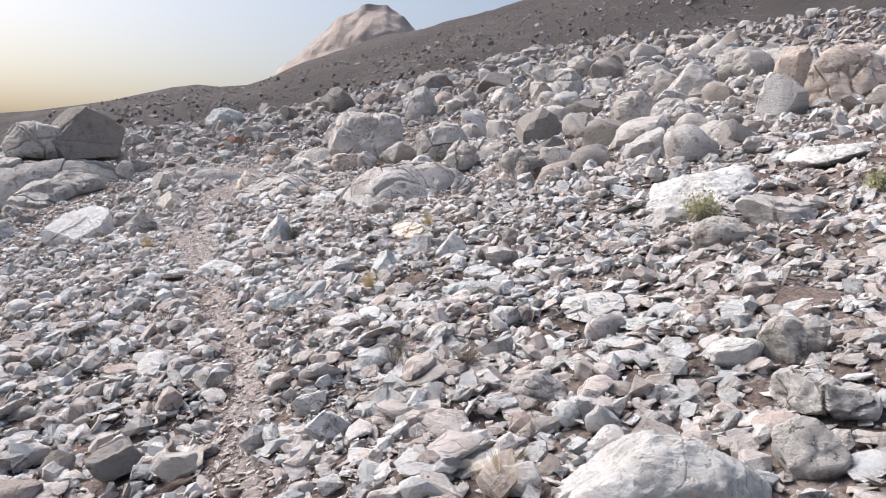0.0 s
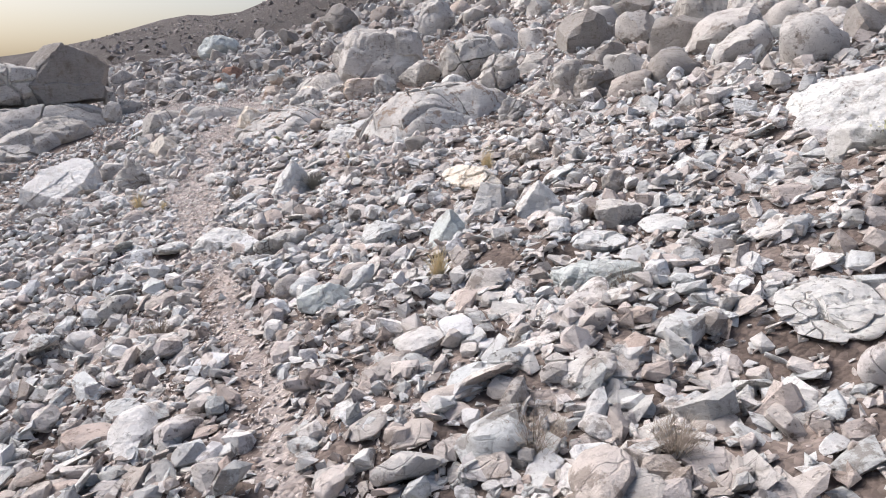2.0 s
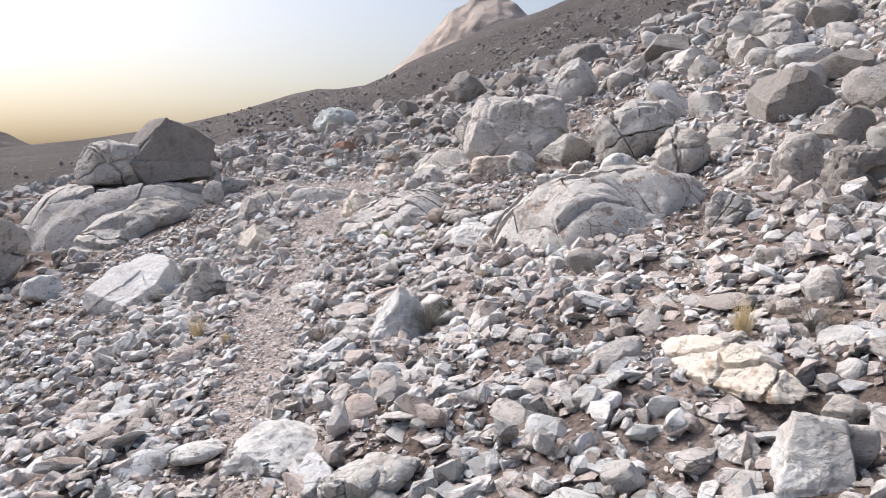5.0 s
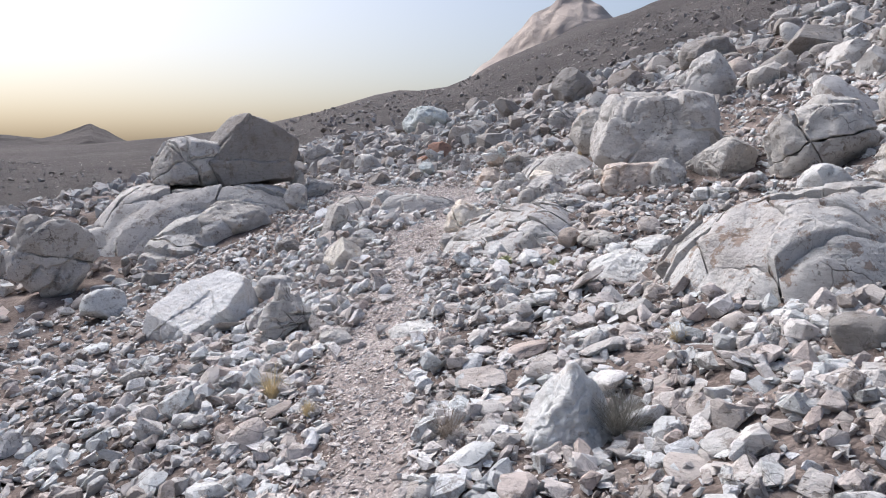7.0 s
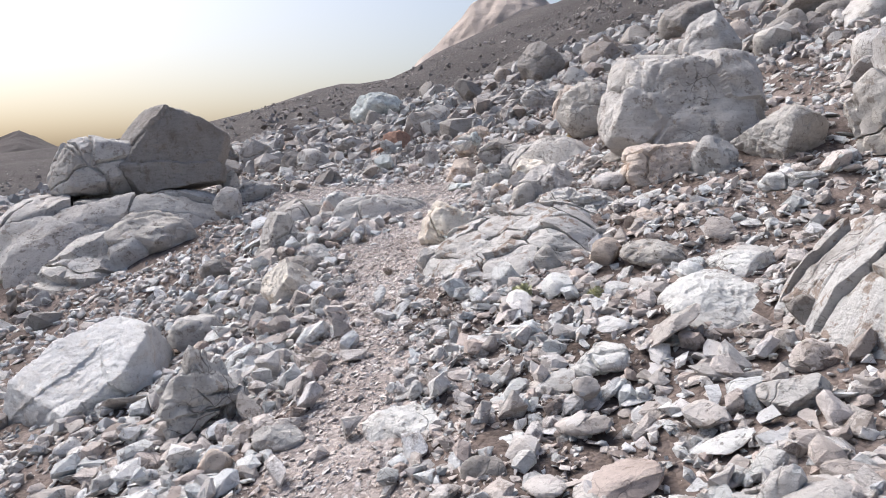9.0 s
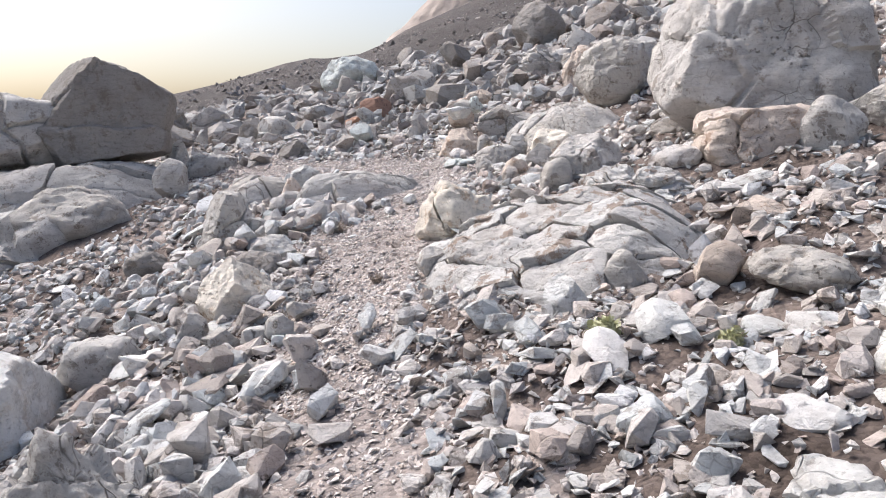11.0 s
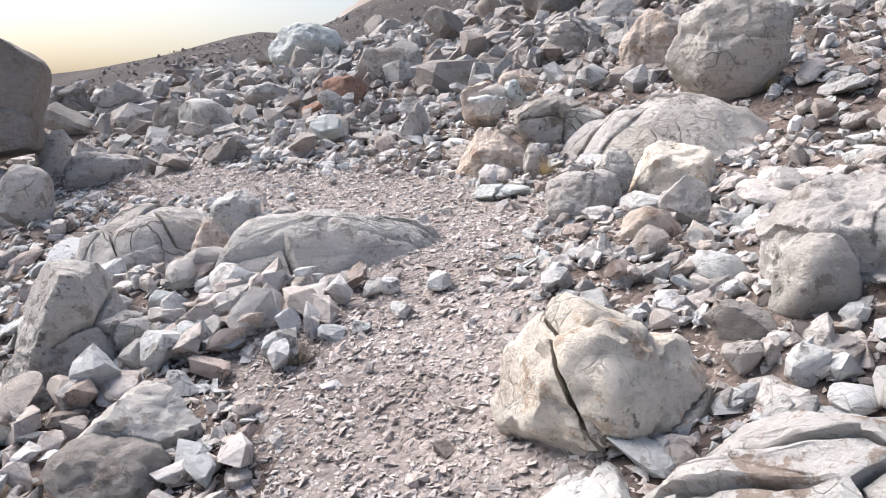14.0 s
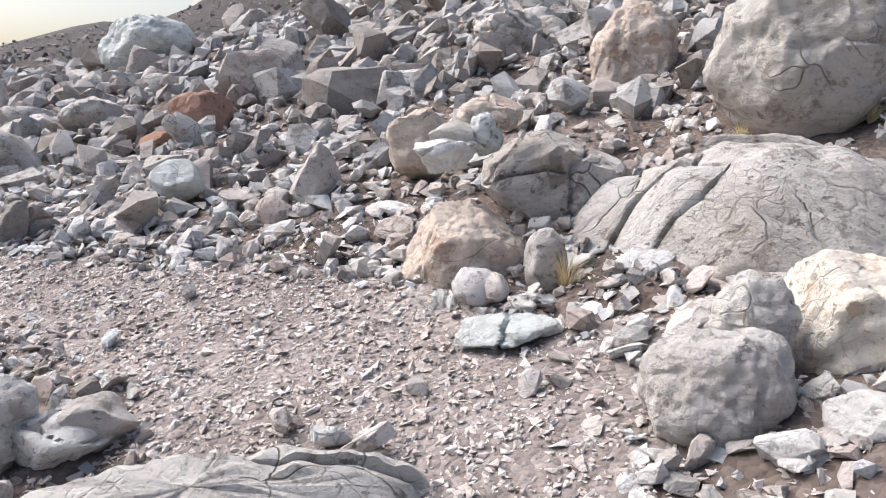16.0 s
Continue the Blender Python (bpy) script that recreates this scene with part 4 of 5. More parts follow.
rock("boulder", "rounded brown-grey boulder of a split pair", M_TAN, "cracked", (-4.42, 19.29, 1.30), (0.60, 0.46, 0.52), -3, 537, 6, facets=((-0.8, -0.2, 0.5, 0.76), (0.7, -0.1, 0.7, 0.74), (0, -1, 0.15, 0.74), (-0.1, -0.4, 0.9, 0.74), (0, 0, -1, 0.6), (-0.7, -0.7, -0.1, 0.8), (0.7, -0.7, 0, 0.8)))
rock("boulder", "pale boulder with a vertical crack, resting on another", M_BOULDER, "angular", (-3.93, 19.72, 1.58), (0.74, 0.56, 0.52), -8, 538, 6, facets=((-0.7, -0.2, -0.6, 0.62), (-0.5, -0.3, 0.8, 0.70), (0.5, -0.2, 0.85, 0.72), (0, -1, 0.1, 0.66), (0.9, -0.2, -0.3, 0.78), (0, 0, -1, 0.8)))
rock("flat_rock", "flat tan stone topping a small cairn", M_TAN, "slab", (-4.25, 19.68, 1.91), (0.32, 0.26, 0.16), -5, 539, 5)
rock("rock_block", "small bluish-white stone in a cairn", M_GREEN, "angular", (-4.28, 19.58, 1.82), (0.17, 0.13, 0.21), -4, 540, 4)
rock("rock_block", "small grey stone in a cairn", M_BOULDER, "angular", (-4.43, 19.61, 1.81), (0.24, 0.20, 0.14), -2, 541, 4)
rock("rock_block", "pale stone at the base of a cairn", M_WHITE, "angular", (-4.47, 19.53, 1.73), (0.31, 0.25, 0.17), -2, 542, 5)
rock("boulder", "small pale boulder between larger ones", M_BOULDER, "round", (-4.13, 18.99, 1.32), (0.17, 0.14, 0.32), -7, 543, 4)
rock("boulder", "smooth round tan-grey boulder", M_BOULDER, "round", (-3.91, 17.91, 1.20), (0.41, 0.34, 0.34), -13, 545, 6, facets=((0, -1, 0.3, 0.90), (-0.7, -0.4, 0.5, 0.92), (0.7, -0.4, 0.3, 0.92), (0, 0, 1, 0.9)))
rock("boulder", "cracked grey rounded boulder", M_CREAM, "cracked", (-3.39, 18.07, 1.30), (0.52, 0.41, 0.45), -21, 546, 5, facets=((-0.8, -0.3, 0.5, 0.72), (0.1, -0.3, 1, 0.70), (0, -1, 0.2, 0.70), (0.9, -0.2, 0.2, 0.8), (0, 0, -1, 0.6), (-0.5, -0.8, -0.2, 0.8)))
rock("boulder", "small brown-grey boulder wedged between others", M_BOULDER, "round", (-3.72, 18.08, 1.32), (0.23, 0.18, 0.32), -16, 547, 5)
rock("rock_block", "pale block wedged below cracked boulder", M_WHITE, "angular", (-3.61, 17.65, 1.20), (0.27, 0.21, 0.18), -20, 548, 5)
rock("rock_block", "grey angular block beside wedged boulders", M_BOULDER, "angular", (-3.47, 17.41, 1.25), (0.24, 0.19, 0.29), -24, 549, 5)
rock("rock_block", "ochre and tan oblong block", M_TAN, "angular", (-3.67, 17.19, 1.15), (0.28, 0.23, 0.25), -22, 550, 5)
rock("boulder", "tall brown boulder with rusty hollow", M_TAN, "round", (-2.92, 21.43, 2.23), (0.65, 0.52, 0.87), -15, 551, 6)
rock("boulder", "tall smooth grey boulder among others", M_BOULDER, "round", (-2.70, 19.73, 2.17), (0.86, 0.6, 0.80), -21, 552, 6)
rock("rock_block", "split grey slab beside tall boulder", M_BOULDER, "angular", (-2.25, 20.13, 2.26), (0.33, 0.26, 0.72), -24, 553, 5)
rock("flat_rock", "pale green broken stones in gravel", M_GREEN, "slab", (-4.36, 18.60, 1.16), (0.40, 0.24, 0.12), -4, 554, 5)
rock("rock_block", "rust-red broken block among grey rubble", M_RUST, "angular", (-6.24, 22.62, 1.84), (0.52, 0.42, 0.47), 12, 555, 5)
rock("rock_block", "small rust-red stone below a larger one", M_RUST, "angular", (-6.56, 22.34, 1.65), (0.28, 0.23, 0.24), 14, 556, 4)
rock("rock_block", "brown-grey rock with rusty face", M_GREY, "angular", (-6.99, 20.78, 1.28), (0.48, 0.38, 0.37), 22, 557, 5)
rock("flat_rock", "low grey bedrock hump beside the clearing", M_BOULDER, "slab", (-8.35, 20.93, 1.07), (0.81, 0.36, 0.49), 31, 558, 5)
rock("rock_block", "pale pointed boulder behind the clearing", M_BOULDER, "angular", (-10.06, 24.67, 1.74), (0.84, 0.67, 0.72), 29, 559, 5)
rock("rock_outcrop", "stacked dark layered stones", M_GREY, "layered", (-11.19, 25.17, 1.59), (0.74, 0.59, 0.94), 32, 560, 5)
rock("boulder", "pale green rounded boulder on the skyline", M_GREEN, "round", (-8.12, 27.84, 2.79), (1.37, 1.10, 0.93), 15, 561, 5)
rock("rock_block", "rough grey rock lying in rubble", M_BOULDER, "angular", (-5.15, 20.43, 1.50), (0.35, 0.28, 0.52), 5, 562, 4)
rock("rock_outcrop", "pale cracked boulder on the upper slope", M_BOULDER, "layered", (-3.56, 23.00, 2.50), (0.70, 0.56, 0.70), -7, 563, 5)
rock("boulder", "tan-grey rock behind the cairn", M_TAN, "round", (-4.56, 20.34, 1.74), (0.36, 0.30, 0.40), -1, 564, 4)
rock("rock_block", "dark broken rock on the upper slope", M_GREY, "angular", (-5.36, 26.03, 2.98), (0.65, 0.52, 0.65), 4, 565, 4)
rock("rock_block", "grey block on the upper slope", M_BOULDER, "angular", (-5.78, 24.45, 2.42), (0.56, 0.45, 0.46), 7, 566, 4)
rock("rock_block", "green-grey block in rubble", M_GREEN, "angular", (-6.05, 20.88, 1.50), (0.34, 0.27, 0.29), 13, 567, 4)
rock("rock_block", "grey block in rubble", M_BOULDER, "angular", (-7.62, 24.01, 1.86), (0.62, 0.50, 0.37), 18, 568, 5)
rock("boulder", "dark grey rock beside clearing", M_GREY, "round", (-8.47, 22.86, 1.52), (0.49, 0.39, 0.61), 26, 569, 4)
rock("rock_block", "pale upright stones by the clearing", M_BOULDER, "angular", (-8.99, 21.18, 1.16), (0.40, 0.32, 0.62), 34, 570, 4)
rock("rock_block", "pale flat-topped stone at the trail edge", M_WHITE, "angular", (-5.81, 18.36, 0.97), (0.34, 0.27, 0.15), 24, 571, 5)
rock("boulder", "big rounded boulder lump parted by a diagonal crack", M_BOULDER, "cracked", (-3.10, 16.46, 1.20), (0.66, 0.52, 0.56), -19, 572, 6, facets=((-0.75, -0.3, 0.6, 0.74), (0.75, -0.2, 0.6, 0.76), (0, -1, 0.1, 0.70), (0, -0.5, 0.85, 0.74), (0, 0, -1, 0.7), (0.8, -0.6, -0.1, 0.8), (-0.8, -0.6, -0.1, 0.8)))
rock("rock_block", "dark grey block between boulders", M_GREY, "angular", (-3.57, 16.18, 1.01), (0.22, 0.18, 0.19), -12, 573, 5)
rock("rock_outcrop", "lower pale bedrock step below the dome", M_BOULDER, "cracked", (-9.2, 18.3, -0.15), (2.6, 1.9, 1.7), 30, 922, 6)
rock("rock_outcrop", "sloping pale bedrock flank beside rubble", M_BOULDER, "cracked", (-11.6, 18.2, -0.45), (2.4, 2.0, 1.9), 40, 923, 6)
rock("flat_rock", "long white slab with an ochre underside propped on stones", M_CREAM, "slab", (-0.27, 8.0, 0.72), (0.85, 0.28, 0.22), -63, 901, 6)

# bedrock that rises through the rubble
jointed_outcrop("white jointed limestone bedrock with rust-brown lichen and dark cracks", M_LICHEN, (-3.38, 14.88, 0.70), (1.85, 1.55, 0.29), -29, 46, 2.0, 5.0, 601, 0.010, dip=(13, -3))
jointed_outcrop("wide white cracked limestone outcrop rising from rubble", M_LICHEN, (-0.62, 12.4, 0.86), (2.2, 2.3, 0.62), -4, 44, 1.3, 2.4, 602, 0.011)
jointed_outcrop("big smooth grey bedrock dome with long cracks", M_BOULDER, (-3.12, 19.1, 1.28), (1.65, 1.3, 0.50), -24, 18, 2.6, 2.4, 603, 0.008, level=True)
jointed_outcrop("long grey bedrock hump rising through gravel", M_BOULDER, (-5.29, 17.75, 0.82), (1.30, 0.62, 0.30), 12, 12, 3.2, 3.0, 604, 0.007, level=True)
jointed_outcrop("wide weathered bedrock ledge carrying two perched boulders", M_BOULDER, (-10.3, 19.8, 0.12), (5.0, 3.8, 1.02), 33, 44, 1.6, 4.0, 605, 0.022, level=True)
jointed_outcrop("pale weathered bedrock shelf beside gravel", M_BOULDER, (-6.62, 18.35, 0.72), (1.0, 0.95, 0.33), 30, 16, 1.5, 2.5, 606, 0.008)


# ---- single loose stones beside the trail ----
STONE_SHAPES = [rock_shape("angular" if k % 3 else "round", (1.0, 0.62 + 0.3 * (k % 4) / 3, 0.38 + 0.34 * (k % 5) / 4), 700 + k, 3)[:2] for k in range(24)]
FLAT_SHAPES = [rock_shape("slab", (1.0, 0.6 + 0.35 * (k % 4) / 3, 0.16 + 0.14 * (k % 3) / 2), 740 + k, 3)[:2] for k in range(18)]


def loose(name, labels, group, n, lo, hi, shapes, seed, tilt, sink):
    """Countable stones that lie along the trail, each an object of its own."""
    rng = np.random.default_rng(seed)
    y = rng.uniform(1.5, 21.0, n)
    side = np.where(rng.uniform(size=n) < 0.5, -1, 1)
    x = np.interp(y, TRAIL_Y, TRAIL_X) + side * (np.interp(y, (0, 10, 16, 21), (0.25, 0.4, 0.8, 0.9)) + rng.gamma(1.6, 0.75, n))
    size = power_sizes(n, lo, hi, rng, 1.9)
    free = clear(x, y, size)
    x, y, size = x[free], y[free], size[free]
    n = len(x)
    rot = slope_turns(x, y) @ turns(n, rng, tilt)
    z = ground_height(x, y)
    meshes = [mesh_from(name, v, f, M_STONE, 32) for v, f in shapes]
    for k in range(n):
        which = int(rng.integers(0, len(shapes)))
        sc = size[k] * rng.uniform(0.85, 1.15, 3)
        v = (shapes[which][0][::2] * sc) @ rot[k].T
        ob = tagged(new(name, meshes[which]), labels[k % len(labels)], "stone", group)
        ob.matrix_world = Matrix.LocRotScale((x[k], y[k], z[k] - v[:, 2].min() - sink * (v[:, 2].max() - v[:, 2].min())), Matrix(rot[k].tolist()).to_quaternion(), Vector(sc.tolist()))


loose("loose_stone", ("pale grey angular limestone stone lying on gravel",), "loose stones beside the trail", 300, 0.13, 0.30, STONE_SHAPES, 51, 0.3, 0.2)
loose("flat_stone", ("flat broken pale limestone plate lying on rubble",), "flat stones beside the trail", 300, 0.15, 0.36, FLAT_SHAPES, 52, 0.22, 0.15)

BOULDER_SHAPES = [rock_shape(("angular", "angular", "layered", "angular")[k % 4], (1.0, 0.65 + 0.3 * (k % 4) / 3, 0.55 + 0.35 * (k % 5) / 4), 780 + k, 3)[:2] for k in range(24)]


def heaped_boulders(n, seed, x0, x1, y0, y1, lo, hi):
    """Boulders heaped over the upper slope, above the trail and below the perched boulders."""
    rng = np.random.default_rng(seed)
    meshes = [mesh_from("slope_boulder", v, f, (M_BOULDER, M_SLOPE, M_BOULDER, M_GREY)[k % 4], 32) for k, (v, f) in enumerate(BOULDER_SHAPES)]
    made = 0
    while made < n:
        x, y = rng.uniform(x0, x1), rng.uniform(y0, y1)
        side = x - float(np.interp(y, TRAIL_Y, TRAIL_X))
        if -5.5 < x < 0.2 and y < 21.8:
            continue
        if not (side > 2.2 and y + 0.5 * side > 12 or y > 23 or side < -3.5 and y > 15) or rng.uniform() > 0.35 + y / 40:
            continue
        size = float(power_sizes(1, lo, hi, rng, 2.0)[0])
        if not clear(np.array([x]), np.array([y]), size)[0]:
            continue
        made += 1
        k = int(rng.integers(0, len(meshes)))
        sc = Vector((size * rng.uniform(0.85, 1.2), size * rng.uniform(0.85, 1.2), size * rng.uniform(0.85, 1.2)))
        z = float(ground_height(np.array([x]), np.array([y]))[0]) + 0.10 * sc.z
        ob = tagged(new("slope_boulder", meshes[k]), "weathered grey limestone boulder heaped on the slope", "boulder", "boulders heaped on the upper slope")
        ob.matrix_world = Matrix.LocRotScale((x, y, z), Euler((rng.normal(0, 0.3), rng.normal(0, 0.3), rng.uniform(0, 6.28))), sc)


heaped_boulders(100, 61, -13, 13, 8, 33, 0.30, 0.85)
heaped_boulders(150, 62, 0.2, 9, 8.5, 26, 0.42, 1.1)
heaped_boulders(50, 63, -9, 3, 21.8, 30, 0.35, 0.9)

# ---- dry plants ----
def leafy_material(name, a, b):
    m, nt, bsdf, pos = base_material(name, 0.8)
    nt.links.new(ramp(nt, piece_random(nt), [(0.0, a), (1.0, b)]), bsdf.inputs["Base Color"])
    return m


M_STRAW = leafy_material("dry_straw", (0.60, 0.49, 0.29), (0.74, 0.64, 0.43))
M_TWIG = leafy_material("dry_twig", (0.24, 0.19, 0.15), (0.42, 0.37, 0.31))
M_SHRUB = leafy_material("grey_shrub_twig", (0.20, 0.19, 0.16), (0.33, 0.31, 0.27))
M_LEAF = leafy_material("pale_green_leaf", (0.43, 0.43, 0.26), (0.56, 0.55, 0.35))


def strands(paths, radii, material, name):
    """Three-sided tapering strands along the given polylines (n, k, 3)."""
    n, k, _ = paths.shape
    t = np.linspace(1, 0.12, k)[None, :, None, None]
    ang = np.array([0, 2.1, 4.2])
    ring = np.stack([np.cos(ang), np.sin(ang), 0 * ang], -1)[None, None]
    v = paths[:, :, None, :] + ring * t * radii[:, None, None, None]
    idx = np.arange(n * k * 3).reshape(n, k, 3)
    q = [np.stack([idx[:, :-1, j], idx[:, :-1, (j + 1) % 3], idx[:, 1:, (j + 1) % 3], idx[:, 1:, j]], -1).reshape(-1, 4) for j in range(3)]
    return mesh_from(name, v.reshape(-1, 3), np.concatenate(q), material, 60)


def plant(kind, label, x, y, width, height, seed):
    """A dry tuft or shrub on the ground, about that wide and high."""
    rng = np.random.default_rng(seed + 900)
    z = float(ground_height(np.array([x]), np.array([y]))[0])
    ob = tagged(new("grass_tuft" if kind == "grass" else "shrub"), label, "grass" if kind == "grass" else "shrub")
    ob.matrix_world = pose(x, y, z - 0.01)
    n = {"grass": 170, "twigs": 70, "shrub": 330, "green": 80}[kind]
    az, out = rng.uniform(0, 2 * np.pi, n), np.sqrt(rng.uniform(0.02, 1, n)) * width / 2
    h = height * rng.uniform(0.45, 1.05, n) * (1 - 0.45 * (out / (width / 2)) ** 2)
    u = np.linspace(0, 1, 6)[None, :]
    droop = 0.35 if kind == "grass" else 0.1
    px = (0.15 + 0.85 * u ** 1.3) * (out * np.cos(az))[:, None]
    py = (0.15 + 0.85 * u ** 1.3) * (out * np.sin(az))[:, None]
    pz = h[:, None] * (u * (1 + droop) - droop * u ** 3)
    stems = np.stack([px, py, pz], -1)
    if kind != "grass":
        stems = stems + rng.normal(0, 0.03, stems.shape) * height * u[:, :, None]
    radii = rng.uniform(0.0012, 0.0024, n) * (1.0 if kind == "grass" else 1.3)
    mat = {"grass": M_STRAW, "twigs": M_TWIG, "shrub": M_SHRUB, "green": M_TWIG}[kind]
    new("blade_clump" if kind == "grass" else "stem_clump", strands(stems, radii, mat, "stems")).parent = ob
    if kind == "grass":
        return ob
    base = np.repeat(stems[:, 2:5].reshape(-1, 3), 1 if kind == "shrub" else 2, axis=0)
    side = rng.normal(0, 1, base.shape) * (1, 1, 0.7) * height * 0.16 + (0, 0, height * 0.08)
    w = np.linspace(0, 1, 4)[None, :, None]
    sprigs = base[:, None] + side[:, None] * w + rng.normal(0, 0.015, (len(base), 4, 3)) * height * w
    new("sprig_clump", strands(sprigs, np.full(len(base), 0.0011), mat, "sprigs")).parent = ob
    if kind == "green":
        tips = np.concatenate([sprigs[:, 2], sprigs[:, 3]])
        a = rng.normal(0, 1, tips.shape) * 0.010
        b = rng.normal(0, 1, tips.shape) * 0.006
        v = np.stack([tips - a, tips + b, tips + a, tips - b], 1).reshape(-1, 3)
        new("foliage", mesh_from("leaves", v, np.arange(len(v)).reshape(-1, 4), M_LEAF)).parent = ob
    return ob


plant("grass", "dry straw-yellow grass tuft growing between stones", -0.11, 8.44, 0.19, 0.30, 1)
plant("grass", "dry yellow grass tuft beside the trail", -4.29, 11.03, 0.36, 0.31, 2)
plant("shrub", "grey leafless cushion shrub beside a white outcrop", -1.90, 9.99, 0.35, 0.27, 3)
plant("twigs", "dry grey tangled shrub on the slope", 0.22, 8.47, 0.46, 0.22, 4)
plant("green", "yellow-green shrub against a grey boulder", 2.17, 6.14, 0.35, 0.33, 5)
plant("grass", "dry pale grass tuft beside the white boulder", 0.29, 2.51, 0.30, 0.18, 6)
plant("twigs", "dry brown twiggy shrub on gravel", -0.19, 4.16, 0.32, 0.23, 7)
plant("twigs", "sparse pale dry shrub among stones", 0.21, 3.94, 0.24, 0.18, 8)
plant("green", "yellow-green shrub on the upper slope", 3.55, 6.03, 0.27, 0.23, 9)
plant("twigs", "dead bare branches on a pale outcrop", -0.81, 12.26, 0.65, 0.56, 10)
plant("grass", "dry brown grass tuft in gravel", -0.52, 5.93, 0.21, 0.23, 11)
plant("twigs", "dark brown dry shrub in rubble", -2.25, 6.25, 0.27, 0.20, 12)
plant("twigs", "dry pale twiggy shrub over bedrock", 0.40, 5.43, 0.23, 0.15, 13)
plant("grass", "pale dry grass tuft on the slope", -1.63, 10.89, 0.18, 0.13, 14)
plant("twigs", "bleached dry twigs beside the trail", -2.74, 9.95, 0.24, 0.20, 15)
plant("grass", "small dry grass tuft beside the trail", -3.79, 10.56, 0.16, 0.14, 16)
plant("twigs", "small grey dry plant between stones", -4.48, 15.18, 0.12, 0.10, 17)
plant("twigs", "small dry shrub behind a stone", -5.00, 14.78, 0.16, 0.13, 18)
plant("twigs", "bleached dry twigs among small stones", -5.14, 16.59, 0.21, 0.13, 19)
plant("grass", "dry drooping grass below a boulder", -4.06, 18.92, 0.27, 0.17, 20)
plant("grass", "dry grass blades below tall boulders", -2.94, 19.77, 0.15, 0.16, 21)
plant("grass", "dry grass blades beside tall boulders", -2.43, 19.51, 0.16, 0.16, 22)
plant("green", "small green plant under a pink stone", -3.12, 13.59, 0.12, 0.10, 23)
plant("green", "small dark green plant under stones", -2.64, 13.46, 0.09, 0.08, 24)

# ---- rubble and gravel ----
M_CHIP = stone_material("pinkish_gravel", [(0.70, 0.61, 0.56), (0.76, 0.70, 0.66), (0.62, 0.54, 0.49), (0.80, 0.76, 0.73), (0.72, 0.64, 0.60)], stain_amount=0.2, vein=0.0)
M_DARK = stone_material("dark_ridge_scree", [(0.30, 0.265, 0.245), (0.38, 0.34, 0.32), (0.24, 0.21, 0.19), (0.5, 0.47, 0.45)], stain_amount=0.3)
rng = np.random.default_rng(7)


def far_from_trail(x, y, s):
    return bare(x, y) < rng.uniform(0, 0.9, len(x)) * (s < 0.13) + 0.12 * (s < 0.2)


def rubble(name, label, n, lo, hi, k, protos, tilt, seed):
    """Denser close to the trail."""
    y = rng.uniform(0.6, 22.5, n)
    x = np.where(rng.uniform(size=n) < 0.55, np.interp(y, TRAIL_Y, TRAIL_X) + rng.normal(0, 2.1, n), rng.uniform(-10, 5.5, n))
    s = power_sizes(n, lo, hi, rng, k)
    keep = far_from_trail(x, y, s)
    heap(name, label, "rubble", x[keep], y[keep], s[keep], protos, M_STONE, seed, tilt)


rubble("scree_blocks", "pale grey angular limestone rubble covering the slope", 10500, 0.10, 0.24, 2.4, BLOCKS, 0.4, 1)
rubble("scree_stones", "small pale limestone stones filling the slope", 44000, 0.04, 0.115, 1.7, SMALL, 0.4, 6)
rubble("scree_plates", "flat broken limestone plates strewn on the slope", 13000, 0.07, 0.30, 2.3, PLATES, 0.3, 2)
y = rng.uniform(1.0, 21.5, 44000)
x = np.interp(y, TRAIL_Y, TRAIL_X) + rng.normal(0, 1, len(y)) * np.interp(y, (0, 10, 15, 21), (0.8, 0.6, 0.8, 1.0))
heap("gravel_chips", "small pinkish angular gravel chips on the trail", "gravel", x, y, power_sizes(len(x), 0.016, 0.075, rng, 1.8), CHIPS, M_CHIP, 3, 0.3)
y = rng.uniform(13.5, 21.5, 26000)
x = np.interp(y, TRAIL_Y, TRAIL_X) + rng.normal(0, 0.75, len(y))
heap("fine_gravel", "fine pinkish gravel covering the clearing", "gravel", x, y, power_sizes(len(x), 0.014, 0.045, rng, 1.6), CHIPS, M_CHIP, 14, 0.2, 0.3)
x, y = strewn(14000, -22, 15, 8, 39, rng)
keep = (y > 12 - 0.4 * x) & ((x < -9.5) | (x > 5) | (y > 22)) & (np.hypot(x + 3, y - 8) < 38)
heap("slope_blocks", "weathered grey limestone blocks heaped on the upper slope", "rubble", x[keep], y[keep], power_sizes(len(x), 0.13, 0.60, rng, 2.2)[keep], ROUGH, M_SLOPE, 4, 0.45)
x, y = strewn(7000, -20, 11, -9, 22, rng)
keep = (x < -9) | (x > 5) | (y < 1.2)
heap("outer_rubble", "grey limestone rubble spread over the lower slope", "rubble", x[keep], y[keep], power_sizes(len(x), 0.12, 0.42, rng, 2.2)[keep], ROUGH, M_STONE, 9, 0.4)
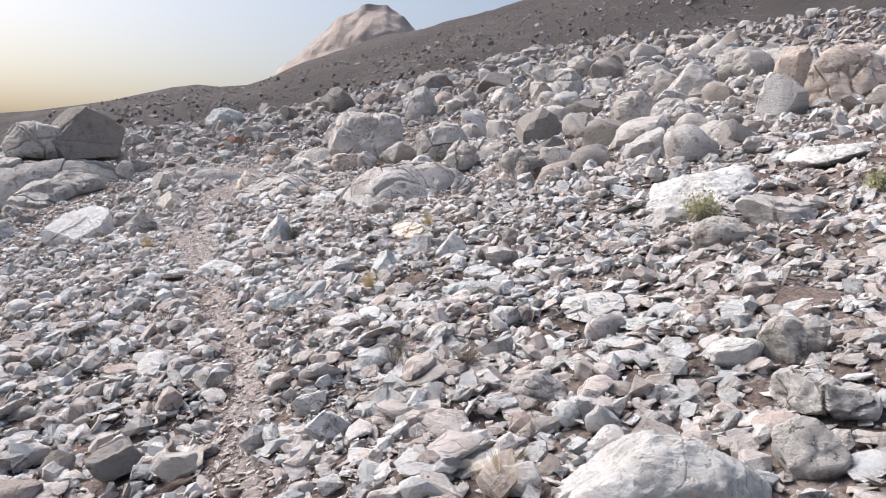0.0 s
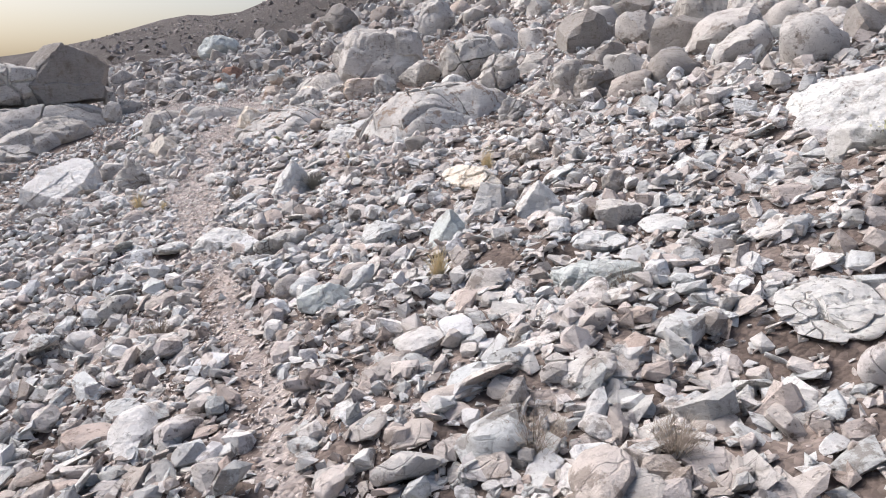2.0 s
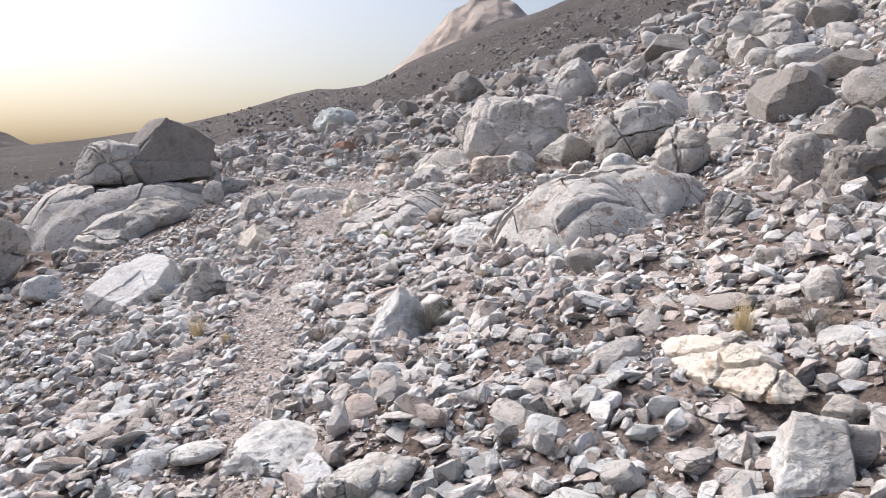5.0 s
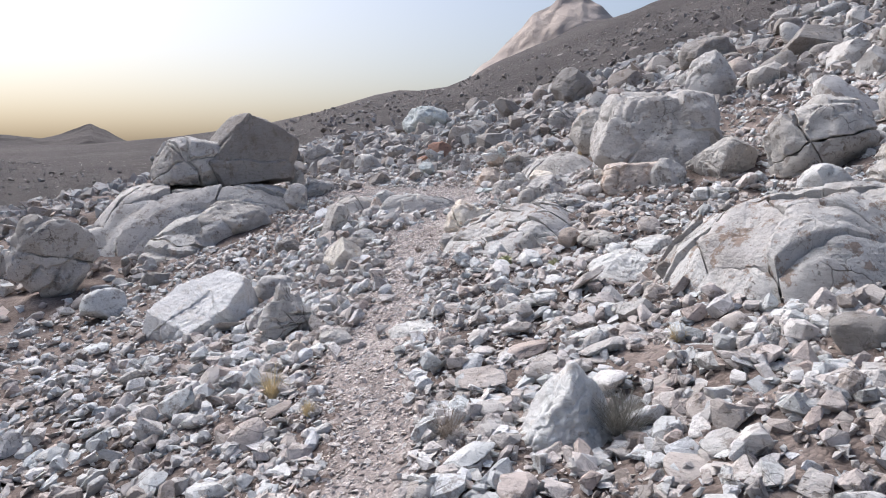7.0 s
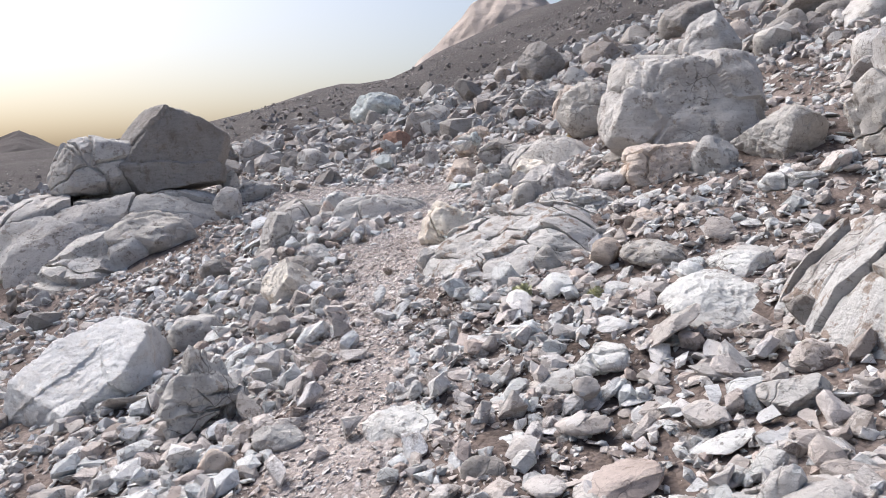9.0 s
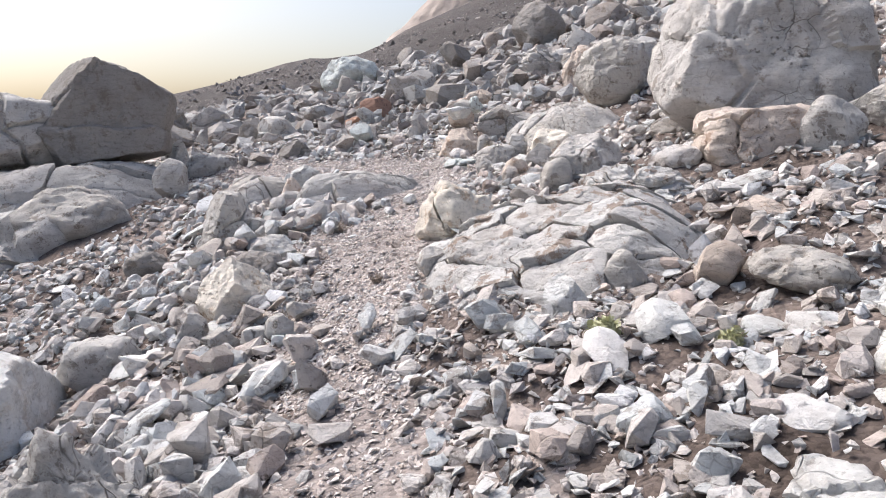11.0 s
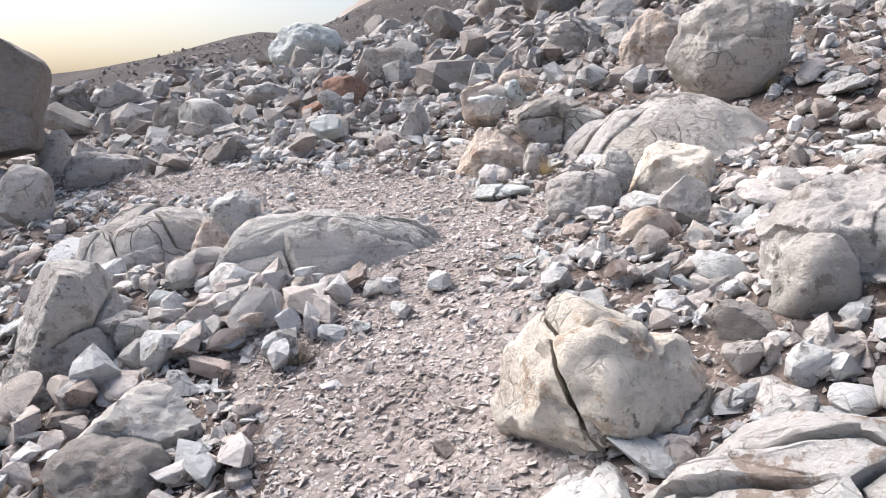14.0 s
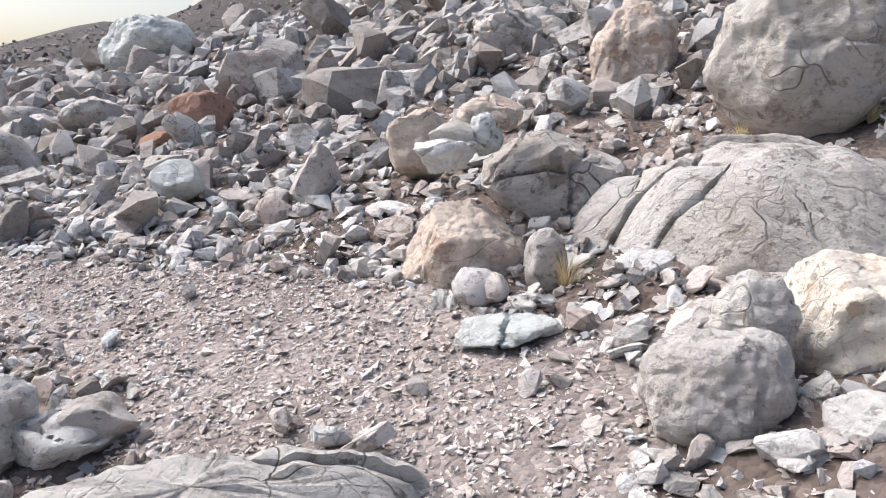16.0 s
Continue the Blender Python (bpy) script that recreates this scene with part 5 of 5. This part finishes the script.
for seed, (cx, cy, sx, sy, n) in enumerate(((-5.5, 17.1, 0.32, 0.45, 130), (-5.15, 13.6, 0.40, 0.65, 190), (-4.75, 11.9, 0.30, 0.6, 170), (-6.2, 15.7, 0.4, 0.6, 110))):
    x, y = rng.normal(cx, sx, n), rng.normal(cy, sy, n)
    heap("edge_stones", "pale angular stones piled along the trail edge", "rubble", x, y, power_sizes(n, 0.09, 0.27, rng, 1.5), BLOCKS, M_STONE, 20 + seed, 0.35, 0.08)
x, y = strewn(300, -2.3, -0.5, 9.7, 11.4, rng)
heap("slope_stones", "pale angular stones on open soil above the trail", "rubble", x, y, power_sizes(len(x), 0.07, 0.22, rng, 2.0), BLOCKS, M_STONE, 15, 0.35)
x, y = strewn(3200, -0.4, 4.5, 1.2, 10, rng)
heap("slope_plates", "pale broken limestone plates strewn on dark soil", "rubble", x, y, power_sizes(len(x), 0.07, 0.24, rng, 2.0), PLATES, M_STONE, 11, 0.3)
x, y = strewn(11000, -3.6, 4.5, 1.0, 15, rng)
y = np.where(np.abs(trail_side(x, y)) < 0.35, y - 40, y)
heap("slope_chips", "small broken limestone chips on dark soil", "rubble", x, y, power_sizes(len(x), 0.03, 0.09, rng, 1.8), SMALL, M_STONE, 12, 0.3)
x, y = strewn(6500, 0.5, 9.0, 8, 25, rng)
heap("upper_rubble", "grey and tan limestone rubble above the trail", "rubble", x, y, power_sizes(len(x), 0.09, 0.34, rng, 2.2), ROUGH, M_STONE, 8, 0.4)
x, y = strewn(5200, -9.5, 4.0, 20.6, 30, rng)
heap("shoulder_blocks", "weathered grey limestone blocks heaped above the clearing", "rubble", x, y, power_sizes(len(x), 0.10, 0.42, rng, 2.1), ROUGH, M_SLOPE, 13, 0.45)
a, r = np.radians(rng.uniform(-52, 25, 6000)), 34 + 110 * rng.uniform(0, 1, 6000) ** 1.3
heap("ridge_scree", "dark brown scree blocks scattered over the far ridge", "rubble", -3 + r * np.sin(a), 8 + r * np.cos(a), power_sizes(len(a), 0.25, 1.2, rng, 2.3), SMALL, M_DARK, 5, 0.4)
